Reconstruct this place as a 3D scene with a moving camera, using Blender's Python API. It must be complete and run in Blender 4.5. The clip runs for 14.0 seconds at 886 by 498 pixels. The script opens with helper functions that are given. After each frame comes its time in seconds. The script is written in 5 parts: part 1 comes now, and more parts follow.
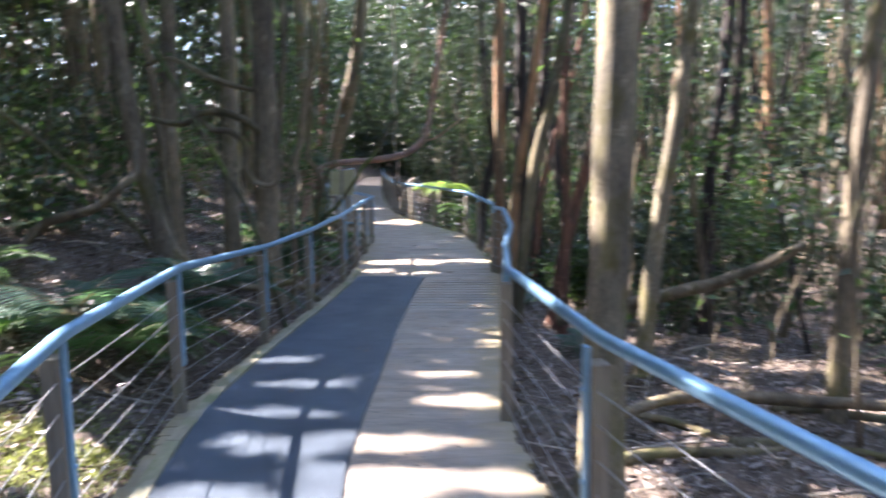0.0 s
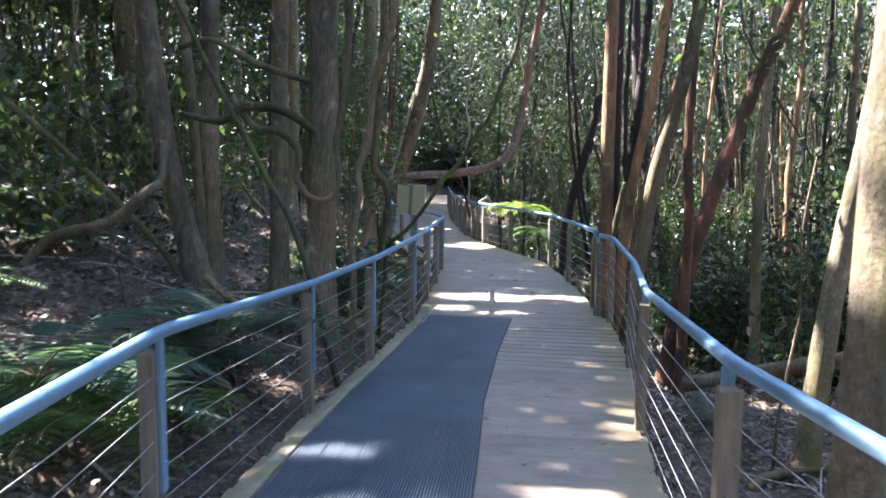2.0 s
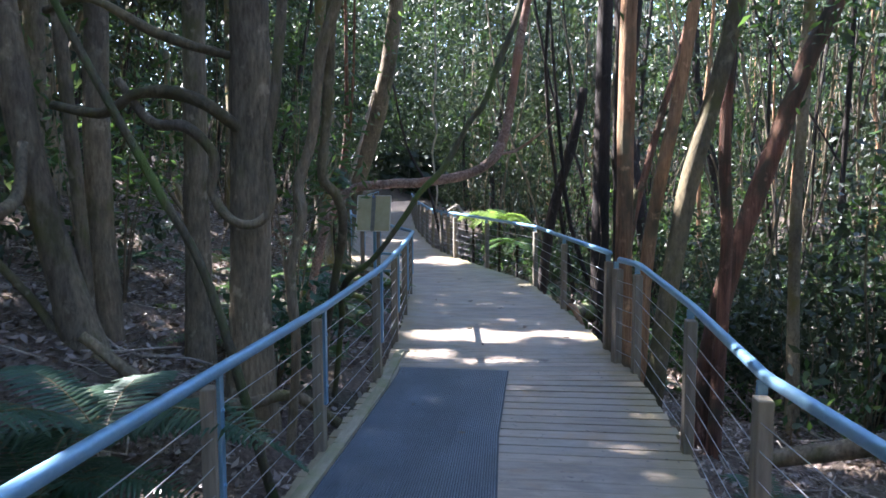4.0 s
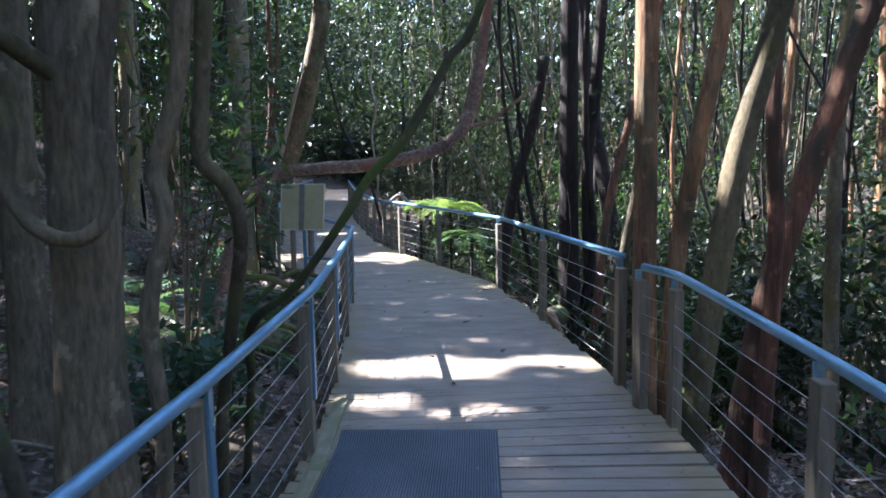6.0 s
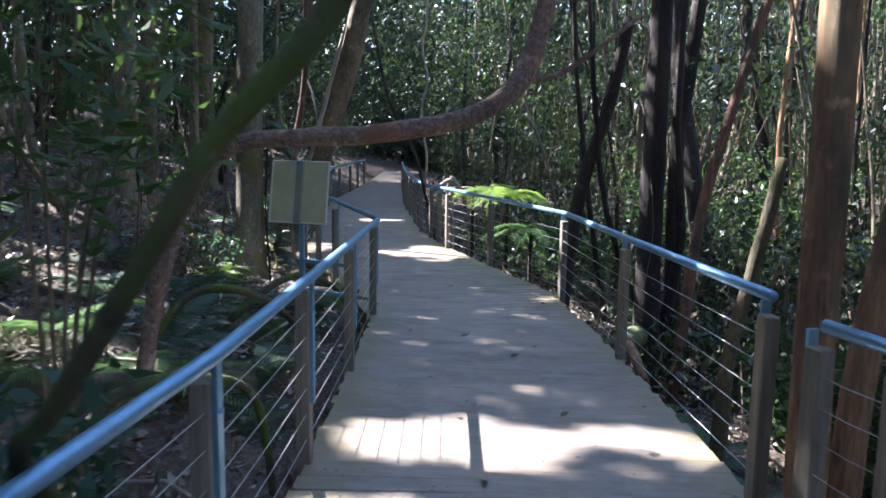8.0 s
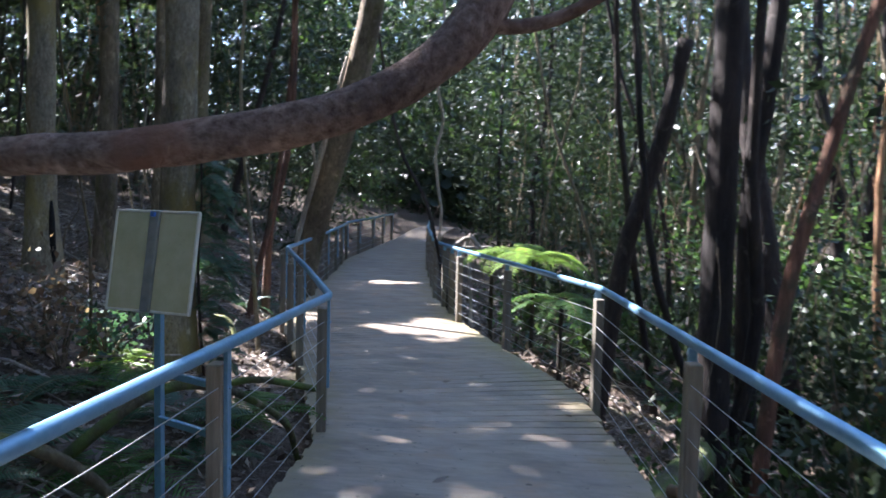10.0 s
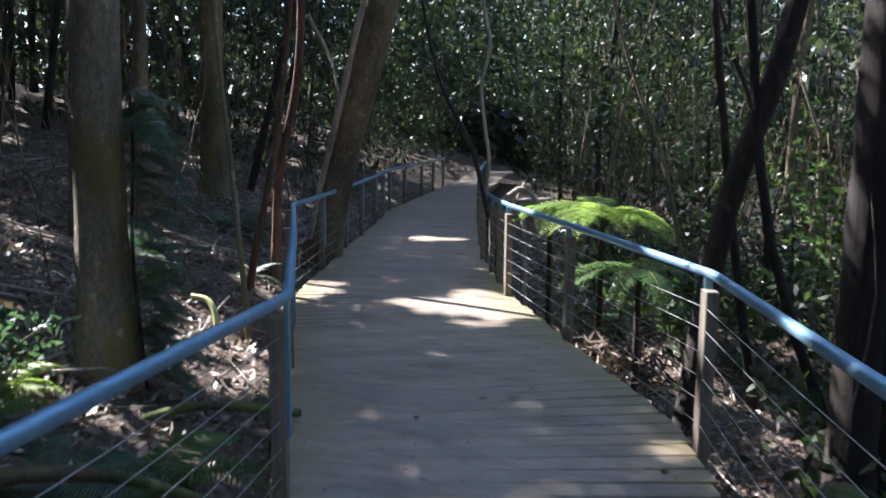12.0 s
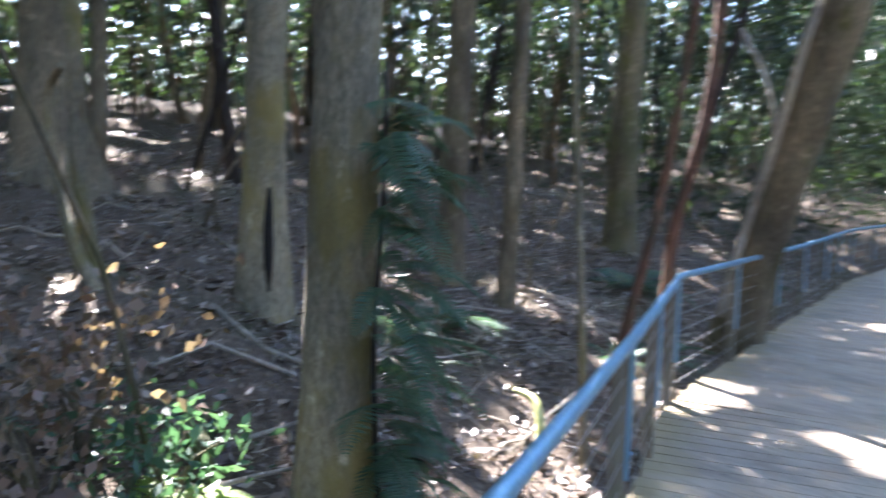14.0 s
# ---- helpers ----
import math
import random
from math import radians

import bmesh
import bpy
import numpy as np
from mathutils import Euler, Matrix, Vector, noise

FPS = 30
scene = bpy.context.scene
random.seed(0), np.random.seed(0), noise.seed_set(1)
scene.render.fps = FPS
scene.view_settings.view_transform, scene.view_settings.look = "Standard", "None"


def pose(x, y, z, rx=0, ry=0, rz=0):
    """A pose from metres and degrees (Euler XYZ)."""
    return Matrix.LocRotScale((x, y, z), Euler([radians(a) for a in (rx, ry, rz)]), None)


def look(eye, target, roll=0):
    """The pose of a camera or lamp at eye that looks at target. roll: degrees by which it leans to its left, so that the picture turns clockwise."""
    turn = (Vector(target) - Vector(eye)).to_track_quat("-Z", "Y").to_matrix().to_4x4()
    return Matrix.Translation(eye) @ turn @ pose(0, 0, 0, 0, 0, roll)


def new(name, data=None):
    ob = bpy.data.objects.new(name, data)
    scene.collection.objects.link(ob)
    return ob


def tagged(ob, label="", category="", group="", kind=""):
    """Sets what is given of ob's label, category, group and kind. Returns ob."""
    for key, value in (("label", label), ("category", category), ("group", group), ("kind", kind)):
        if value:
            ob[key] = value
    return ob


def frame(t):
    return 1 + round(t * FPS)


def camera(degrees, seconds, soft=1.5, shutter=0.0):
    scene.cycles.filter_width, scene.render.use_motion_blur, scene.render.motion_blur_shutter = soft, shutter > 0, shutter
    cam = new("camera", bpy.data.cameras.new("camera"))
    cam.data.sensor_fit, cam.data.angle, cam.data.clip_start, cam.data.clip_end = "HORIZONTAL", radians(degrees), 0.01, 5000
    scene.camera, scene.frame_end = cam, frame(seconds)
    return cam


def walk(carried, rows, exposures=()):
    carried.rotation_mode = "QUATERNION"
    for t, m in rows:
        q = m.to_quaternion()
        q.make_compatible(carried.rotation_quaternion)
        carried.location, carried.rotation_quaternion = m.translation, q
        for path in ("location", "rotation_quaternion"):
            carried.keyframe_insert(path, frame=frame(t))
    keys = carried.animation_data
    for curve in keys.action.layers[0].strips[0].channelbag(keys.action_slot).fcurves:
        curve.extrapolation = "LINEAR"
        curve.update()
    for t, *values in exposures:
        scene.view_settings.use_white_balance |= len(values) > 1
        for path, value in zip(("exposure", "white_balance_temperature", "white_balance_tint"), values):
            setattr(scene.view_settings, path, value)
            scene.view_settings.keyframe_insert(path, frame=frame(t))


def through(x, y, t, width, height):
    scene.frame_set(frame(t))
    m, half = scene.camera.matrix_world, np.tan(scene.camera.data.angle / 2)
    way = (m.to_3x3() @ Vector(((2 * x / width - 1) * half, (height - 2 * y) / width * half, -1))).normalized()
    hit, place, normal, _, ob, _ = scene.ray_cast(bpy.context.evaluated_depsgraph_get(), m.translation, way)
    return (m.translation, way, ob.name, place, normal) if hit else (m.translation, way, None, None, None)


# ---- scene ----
cam = camera(59.9, 14.0, soft=1.6, shutter=0.5)
METRES, EYE, TILT, LEAN, TURN = 8.0, 1.5, 0.0, 0.0, 0.0
PATH = [
    (0, (2.365, -2.651, 1.714), (2.175, -0.679, 1.44), -0.9),
    (0.5, (2.188, -2.164, 1.649), (1.747, -0.234, 1.359), 1.1),
    (1, (2.034, -1.654, 1.601), (1.667, 0.299, 1.372), 1.2),
    (1.5, (1.906, -1.209, 1.597), (1.521, 0.748, 1.443), -0.1),
    (2, (1.787, -0.654, 1.602), (1.445, 1.304, 1.379), 0.5),
    (2.5, (1.632, -0.14, 1.623), (1.344, 1.83, 1.436), -0.5),
    (3, (1.491, 0.409, 1.622), (1.228, 2.377, 1.381), 1.7),
    (3.2, (1.452, 0.619, 1.626), (1.189, 2.59, 1.415), 0.2),
    (5.5, (1.032, 2.853, 1.563), (0.854, 4.831, 1.327), 0.7),
    (6, (0.952, 3.414, 1.542), (0.87, 5.396, 1.294), -1.0),
    (6.5, (0.947, 3.902, 1.522), (0.809, 5.88, 1.258), -0.6),
    (7, (0.956, 4.419, 1.516), (0.755, 6.388, 1.225), 0.1),
    (9.5, (1.092, 7.257, 1.345), (0.832, 9.228, 1.126), 1.3),
    (10, (1.151, 7.84, 1.374), (0.792, 9.802, 1.226), 1.4),
    (10.5, (1.175, 8.325, 1.388), (0.693, 10.253, 1.16), 4.3),
    (11, (1.187, 8.822, 1.388), (0.723, 10.749, 1.124), 1.3),
    (11.5, (1.052, 9.337, 1.341), (0.564, 11.248, 1.014), 2.5),
    (12, (0.945, 9.87, 1.353), (0.438, 11.782, 1.057), 0.5),
    (12.5, (0.794, 10.414, 1.31), (0.207, 12.315, 1.106), 0.1),
    (13, (0.658, 10.966, 1.321), (-0.073, 12.825, 1.226), 0.6),
    (13.5, (0.527, 11.453, 1.266), (-0.53, 13.148, 1.168), -0.0),
    (14, (0.401, 11.939, 1.313), (-1.063, 13.288, 1.12), 1.7),
]
walk(cam, [(t, look(eye, target, roll)) for t, eye, target, roll in PATH],
     [(0, 3.28, 6000, 21), (1.5, 3.42, 6000, 21), (2.5, 3.32, 5900, 20), (6, 2.9, 5480, 18), (9.5, 2.78, 5550, 18), (11, 2.65, 5600, 18), (12, 2.35, 5750, 18), (13, 2.25, 5800, 18), (13.5, 2.65, 5750, 16), (14, 3.85, 5750, 16)])

# ---- light ----
SUN_AZ, SUN_EL = 70.0, 46.0          # degrees to the left of +y, degrees up
TO_SUN = Vector((-math.sin(radians(SUN_AZ)) * math.cos(radians(SUN_EL)), math.cos(radians(SUN_AZ)) * math.cos(radians(SUN_EL)), math.sin(radians(SUN_EL))))
world = bpy.data.worlds.new("world")
scene.world = world
world.use_nodes = True
sky = world.node_tree.nodes.new("ShaderNodeTexSky")
sky.sky_type, sky.sun_disc = "NISHITA", False
sky.sun_elevation, sky.sun_rotation = radians(SUN_EL), radians(-SUN_AZ)
back = world.node_tree.nodes["Background"]
back.inputs["Strength"].default_value = 0.125
world.node_tree.links.new(sky.outputs[0], back.inputs[0])
sun_lamp = new("sun", bpy.data.lights.new("sun", "SUN"))
sun_lamp.data.energy, sun_lamp.data.angle, sun_lamp.data.color = 5.0, radians(0.53), (1.0, 0.93, 0.82)
sun_lamp.matrix_world = look((0, 0, 30), Vector((0, 0, 30)) - TO_SUN)


# ---- materials ----
def material(name, build, rough=0.8, metal=0.0):
    m = bpy.data.materials.new(name)
    m.use_nodes = True
    nt = m.node_tree
    bsdf = nt.nodes["Principled BSDF"]
    bsdf.inputs["Roughness"].default_value = rough
    bsdf.inputs["Metallic"].default_value = metal
    build(nt, bsdf)
    return m


def tex(nt, scale, stretch=(1, 1, 1), detail=5.0, rough=0.6, kind="Object"):
    co = nt.nodes.new("ShaderNodeTexCoord")
    mp = nt.nodes.new("ShaderNodeMapping")
    mp.inputs["Scale"].default_value = stretch
    n = nt.nodes.new("ShaderNodeTexNoise")
    n.inputs["Scale"].default_value, n.inputs["Detail"].default_value, n.inputs["Roughness"].default_value = scale, detail, rough
    if kind == "Position":
        co = nt.nodes.new("ShaderNodeNewGeometry")
    nt.links.new(co.outputs[kind], mp.inputs[0])
    nt.links.new(mp.outputs[0], n.inputs["Vector"])
    return n.outputs["Fac"]


def ramp(nt, fac, stops):
    r = nt.nodes.new("ShaderNodeValToRGB")
    while len(r.color_ramp.elements) < len(stops):
        r.color_ramp.elements.new(0.5)
    for e, (p, c) in zip(r.color_ramp.elements, stops):
        e.position, e.color = p, (*c, 1)
    nt.links.new(fac, r.inputs[0])
    return r.outputs[0]


def mix(nt, fac, a, b, how="MIX"):
    m = nt.nodes.new("ShaderNodeMix")
    m.data_type, m.blend_type = "RGBA", how
    if isinstance(fac, float):
        m.inputs[0].default_value = fac
    else:
        nt.links.new(fac, m.inputs[0])
    for k, v in ((6, a), (7, b)):
        if isinstance(v, tuple):
            m.inputs[k].default_value = (*v, 1)
        else:
            nt.links.new(v, m.inputs[k])
    return m.outputs[2]


def bump(nt, bsdf, fac, strength, distance):
    b = nt.nodes.new("ShaderNodeBump")
    b.inputs["Strength"].default_value, b.inputs["Distance"].default_value = strength, distance
    nt.links.new(fac, b.inputs["Height"])
    nt.links.new(b.outputs[0], bsdf.inputs["Normal"])


def bark(name, dark, light, moss, moss_amount=0.55, stretch=0.25, depth=0.012):
    def build(nt, bsdf):
        fine = tex(nt, 38, (1, 1, stretch), 8, 0.7)
        wide = tex(nt, 3.2, (1, 1, 0.6), 4)
        spots = tex(nt, 9, (1, 1, 0.8), 6)
        blotch = tex(nt, 2.1, (1, 1, 0.35), 7, 0.65)
        col = ramp(nt, fine, [(0.3, dark), (0.68, light)])
        col = mix(nt, ramp(nt, wide, [(moss_amount, (0, 0, 0)), (moss_amount + 0.15, (1, 1, 1))]), col, moss)
        pale = tuple(min(1, c * 1.5 + 0.04) for c in light)
        col = mix(nt, ramp(nt, spots, [(0.6, (0, 0, 0)), (0.7, (0.7, 0.7, 0.7))]), col, pale)
        col = mix(nt, 1.0, col, ramp(nt, blotch, [(0.36, (0.5, 0.5, 0.52)), (0.5, (0.95, 0.95, 0.92)), (0.64, (1.35, 1.3, 1.2))]), "MULTIPLY")
        nt.links.new(col, bsdf.inputs["Base Color"])
        bump(nt, bsdf, fine, 1.0, depth * 2)
    return material(name, build, 0.9)


BARK_GREY = bark("grey_bark", (0.09, 0.07, 0.045), (0.3, 0.24, 0.16), (0.13, 0.12, 0.04))
BARK_PALE = bark("pale_bark", (0.16, 0.13, 0.085), (0.36, 0.30, 0.2), (0.2, 0.17, 0.06), 0.5, 0.6)
BARK_ORANGE = bark("orange_brown_bark", (0.16, 0.078, 0.04), (0.52, 0.3, 0.16), (0.18, 0.14, 0.08), 0.52, 0.12)
BARK_RED = bark("red_stringy_bark", (0.065, 0.03, 0.02), (0.3, 0.145, 0.095), (0.09, 0.07, 0.045), 0.5, 0.06, 0.02)
BARK_DARK = bark("dark_bark", (0.016, 0.012, 0.011), (0.06, 0.045, 0.038), (0.035, 0.03, 0.018), 0.6, 0.15)
BARK_OLIVE = bark("olive_bark", (0.085, 0.07, 0.04), (0.22, 0.18, 0.105), (0.13, 0.12, 0.045), 0.48, 0.4)
BARK_MOSSY = bark("mossy_pale_bark", (0.12, 0.1, 0.065), (0.36, 0.31, 0.22), (0.25, 0.2, 0.075), 0.48, 0.5)
BARK_BRANCH = bark("flaky_branch_bark", (0.10, 0.05, 0.035), (0.5, 0.36, 0.29), (0.3, 0.16, 0.11), 0.5, 1.0, 0.02)
DEADWOOD = bark("bleached_dead_wood", (0.24, 0.2, 0.16), (0.55, 0.49, 0.42), (0.3, 0.26, 0.2), 0.6, 0.3)
MOSSY = bark("mossy_wood", (0.06, 0.05, 0.03), (0.15, 0.13, 0.08), (0.10, 0.14, 0.03), 0.42, 0.5)


def build_plank(nt, bsdf, ends=True):
    info = nt.nodes.new("ShaderNodeObjectInfo")
    grain = tex(nt, 30, (0.12, 1, 1), 8, 0.7, "Position")
    wide = tex(nt, 1.6, (1, 1, 1), 5, 0.6, "Position")
    spot = tex(nt, 60, (0.6, 1, 1), 3, 0.6, "Position")
    fleck = tex(nt, 21, (0.8, 1, 1), 2, 0.6, "Position")
    worn = tex(nt, 4.5, (0.6, 1, 1), 6, 0.65, "Position")
    col = ramp(nt, grain, [(0.25, (0.18, 0.142, 0.108)), (0.72, (0.37, 0.305, 0.235))])
    col = mix(nt, ramp(nt, wide, [(0.4, (0, 0, 0)), (0.68, (1, 1, 1))]), col, mix(nt, 0.5, col, (0.30, 0.265, 0.225)))
    col = mix(nt, ramp(nt, worn, [(0.55, (0, 0, 0)), (0.7, (0.6, 0.6, 0.6))]), col, (0.33, 0.22, 0.14))
    col = mix(nt, ramp(nt, tex(nt, 2.6, (0.6, 1.2, 1), 6, 0.7, "Position"), [(0.36, (0.75, 0.75, 0.75)), (0.52, (0, 0, 0))]), col, (0.15, 0.126, 0.105))
    tone = ramp(nt, info.outputs["Random"], [(0.0, (0.87, 0.87, 0.88)), (0.5, (0.97, 0.96, 0.95)), (1.0, (1.1, 1.06, 1.02))])
    col = mix(nt, 1.0, col, tone, "MULTIPLY")
    if ends:
        col = end_stain(nt, col, worn)
    col = mix(nt, ramp(nt, spot, [(0.68, (0, 0, 0)), (0.76, (0.8, 0.8, 0.8))]), col, (0.09, 0.07, 0.05))
    col = mix(nt, ramp(nt, fleck, [(0.68, (0, 0, 0)), (0.73, (0.9, 0.9, 0.9))]), col, (0.05, 0.04, 0.03))
    nt.links.new(col, bsdf.inputs["Base Color"])
    nt.links.new(ramp(nt, worn, [(0.3, (0.42, 0.42, 0.42)), (0.7, (0.62, 0.62, 0.62))]), bsdf.inputs["Roughness"])
    bump(nt, bsdf, grain, 0.4, 0.003)


def end_stain(nt, col, worn):
    # ochre lichen and dirt gather at the ends of the boards
    co = nt.nodes.new("ShaderNodeTexCoord")
    sep = nt.nodes.new("ShaderNodeSeparateXYZ")
    nt.links.new(co.outputs["Object"], sep.inputs[0])
    far = nt.nodes.new("ShaderNodeMath")
    far.operation = "ABSOLUTE"
    nt.links.new(sep.outputs[0], far.inputs[0])
    edge = nt.nodes.new("ShaderNodeMath")
    edge.operation = "MULTIPLY_ADD"
    nt.links.new(worn, edge.inputs[0])
    edge.inputs[1].default_value = 0.7
    nt.links.new(far.outputs[0], edge.inputs[2])
    return mix(nt, lichen_mask(nt, edge.outputs[0]), col, (0.245, 0.2, 0.095))


def lichen_mask(nt, value):
    r = nt.nodes.new("ShaderNodeMapRange")
    r.inputs["From Min"].default_value, r.inputs["From Max"].default_value = 1.12, 1.42
    r.inputs["To Max"].default_value = 0.65
    nt.links.new(value, r.inputs["Value"])
    return r.outputs[0]


PLANK = material("weathered_deck_timber", build_plank, 0.75)
PLANK_FAR = material("weathered_deck_timber_beyond", lambda nt, b: build_plank(nt, b, False), 0.75)


def build_edge(nt, bsdf):
    grain = tex(nt, 14, (1, 0.15, 1), 7, 0.7)
    wide = tex(nt, 2.5)
    col = ramp(nt, grain, [(0.3, (0.17, 0.15, 0.1)), (0.7, (0.42, 0.37, 0.26))])
    col = mix(nt, ramp(nt, wide, [(0.45, (0, 0, 0)), (0.62, (1, 1, 1))]), col, (0.2, 0.2, 0.1))
    nt.links.new(col, bsdf.inputs["Base Color"])
    bump(nt, bsdf, grain, 0.5, 0.005)


EDGE = material("mossy_edge_timber", build_edge, 0.85)


def build_post(nt, bsdf):
    grain = tex(nt, 26, (1, 1, 0.1), 7, 0.7)
    wide = tex(nt, 3.0)
    info = nt.nodes.new("ShaderNodeObjectInfo")
    col = ramp(nt, grain, [(0.3, (0.13, 0.11, 0.085)), (0.7, (0.29, 0.255, 0.2))])
    col = mix(nt, ramp(nt, wide, [(0.5, (0, 0, 0)), (0.7, (0.8, 0.8, 0.8))]), col, (0.2, 0.2, 0.12))
    col = mix(nt, 1.0, col, ramp(nt, info.outputs["Random"], [(0, (0.8, 0.8, 0.8)), (1, (1.15, 1.1, 1.02))]), "MULTIPLY")
    nt.links.new(col, bsdf.inputs["Base Color"])
    bump(nt, bsdf, grain, 0.4, 0.004)


POST = material("grey_post_timber", build_post, 0.8)


def build_steel(nt, bsdf):
    spangle = tex(nt, 60, (1, 1, 1), 3)
    wide = tex(nt, 5)
    # the blue of the reflected sky is put into the zinc's base colour
    col = ramp(nt, spangle, [(0.3, (0.21, 0.39, 0.56)), (0.7, (0.28, 0.47, 0.64))])
    col = mix(nt, ramp(nt, wide, [(0.5, (0, 0, 0)), (0.7, (0.4, 0.4, 0.4))]), col, (0.27, 0.38, 0.5))
    nt.links.new(col, bsdf.inputs["Base Color"])
    nt.links.new(ramp(nt, wide, [(0.3, (0.4, 0.4, 0.4)), (0.7, (0.5, 0.5, 0.5))]), bsdf.inputs["Roughness"])


STEEL = material("sky_blue_galvanised_steel", build_steel, 0.45, 0.75)
CABLE = material("steel_cable", lambda nt, b: nt.links.new(ramp(nt, tex(nt, 200), [(0.3, (0.35, 0.35, 0.36)), (0.7, (0.6, 0.6, 0.6))]), b.inputs["Base Color"]), 0.4, 0.8)


def build_mat(nt, bsdf):
    fine = tex(nt, 120)
    wide = tex(nt, 2.2)
    col = ramp(nt, wide, [(0.35, (0.085, 0.102, 0.125)), (0.7, (0.15, 0.178, 0.212))])
    col = mix(nt, ramp(nt, fine, [(0.62, (0, 0, 0)), (0.72, (0.6, 0.6, 0.6))]), col, (0.24, 0.23, 0.21))
    nt.links.new(col, bsdf.inputs["Base Color"])
    bump(nt, bsdf, fine, 0.4, 0.003)


RUBBER = material("dark_rubber_mat", build_mat, 0.42)
RUBBER_DARK = material("mat_underlay", lambda nt, b: nt.links.new(ramp(nt, tex(nt, 40), [(0.3, (0.035, 0.04, 0.047)), (0.7, (0.07, 0.078, 0.088))]), b.inputs["Base Color"]), 0.7)


def build_panel(nt, bsdf):
    wide = tex(nt, 6)
    fine = tex(nt, 70)
    col = ramp(nt, wide, [(0.35, (0.37, 0.345, 0.19)), (0.7, (0.47, 0.445, 0.27))])
    col = mix(nt, ramp(nt, fine, [(0.62, (0, 0, 0)), (0.72, (0.5, 0.5, 0.5))]), col, (0.25, 0.24, 0.17))
    nt.links.new(col, bsdf.inputs["Base Color"])


PANEL = material("khaki_sign_back", build_panel, 0.6)
PANEL_EDGE = material("pale_sign_edge", lambda nt, b: nt.links.new(ramp(nt, tex(nt, 30), [(0.3, (0.5, 0.48, 0.37)), (0.7, (0.62, 0.6, 0.48))]), b.inputs["Base Color"]), 0.5)
CHANNEL = material("dull_grey_channel", lambda nt, b: nt.links.new(ramp(nt, tex(nt, 14), [(0.3, (0.16, 0.165, 0.14)), (0.7, (0.25, 0.25, 0.21))]), b.inputs["Base Color"]), 0.6, 0.2)
BOLT = material("blue_cap", lambda nt, b: nt.links.new(ramp(nt, tex(nt, 30), [(0.3, (0.05, 0.12, 0.35)), (0.7, (0.08, 0.18, 0.45))]), b.inputs["Base Color"]), 0.5)


def leaf_material(name, a, b, c, through=0.45, rough=0.4, per="Random Per Island"):
    m = bpy.data.materials.new(name)
    m.use_nodes = True
    nt = m.node_tree
    bsdf = nt.nodes["Principled BSDF"]
    bsdf.inputs["Roughness"].default_value = rough
    geo = nt.nodes.new("ShaderNodeNewGeometry")
    col = ramp(nt, geo.outputs[per], [(0.0, a), (0.5, b), (1.0, c)])
    col = mix(nt, ramp(nt, tex(nt, 0.5), [(0.4, (0, 0, 0)), (0.65, (1, 1, 1))]), col, mix(nt, 0.5, col, a))
    nt.links.new(col, bsdf.inputs["Base Color"])
    tr = nt.nodes.new("ShaderNodeBsdfTranslucent")
    nt.links.new(mix(nt, 1.0, col, (1.25, 1.35, 0.8), "MULTIPLY"), tr.inputs[0])
    mx = nt.nodes.new("ShaderNodeMixShader")
    mx.inputs[0].default_value = through
    nt.links.new(bsdf.outputs[0], mx.inputs[1])
    nt.links.new(tr.outputs[0], mx.inputs[2])
    nt.links.new(mx.outputs[0], nt.nodes["Material Output"].inputs[0])
    return m


LEAF = leaf_material("forest_leaf", (0.026, 0.039, 0.022), (0.044, 0.064, 0.034), (0.08, 0.105, 0.056), 0.3, 0.42)
LEAF_BRIGHT = leaf_material("fresh_leaf", (0.045, 0.085, 0.03), (0.07, 0.125, 0.04), (0.12, 0.18, 0.06), 0.42, 0.3)
LEAF_CANOPY = leaf_material("canopy_leaf", (0.04, 0.06, 0.02), (0.06, 0.09, 0.03), (0.09, 0.12, 0.04), 0.35)
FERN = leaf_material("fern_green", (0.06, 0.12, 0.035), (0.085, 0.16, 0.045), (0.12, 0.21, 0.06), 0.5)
# brighter lime copy: the sun on the fronds is put into the colour
FERN_LIME = leaf_material("sunlit_lime_fern", (0.17, 0.26, 0.05), (0.23, 0.34, 0.07), (0.30, 0.42, 0.1), 0.5)
# darker, cooler copy: the shade on the slope is put into the green
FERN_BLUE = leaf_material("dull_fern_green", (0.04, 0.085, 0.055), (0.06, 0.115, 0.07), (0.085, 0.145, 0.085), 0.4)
MOSS = leaf_material("pale_moss", (0.13, 0.14, 0.05), (0.22, 0.23, 0.09), (0.34, 0.34, 0.17), 0.3)
STALK = material("fern_stalk", lambda nt, b: nt.links.new(ramp(nt, tex(nt, 30), [(0.3, (0.1, 0.07, 0.03)), (0.7, (0.2, 0.16, 0.06))]), b.inputs["Base Color"]), 0.6)
HOLLOW = material("rotten_hollow_shade", lambda nt, b: nt.links.new(ramp(nt, tex(nt, 30), [(0.3, (0.008, 0.006, 0.005)), (0.7, (0.02, 0.015, 0.012))]), b.inputs["Base Color"]), 1.0)
YELLOW_STALK = material("yellow_green_stalk", lambda nt, b: nt.links.new(ramp(nt, tex(nt, 20), [(0.3, (0.4, 0.42, 0.14)), (0.7, (0.58, 0.58, 0.24))]), b.inputs["Base Color"]), 0.5)
LITTER = leaf_material("dead_leaf", (0.075, 0.05, 0.037), (0.19, 0.142, 0.112), (0.42, 0.35, 0.3), 0.1, 0.4)
BROWN_LEAF = leaf_material("brown_dry_leaf", (0.16, 0.1, 0.075), (0.25, 0.165, 0.125), (0.38, 0.28, 0.23), 0.3, 0.5)


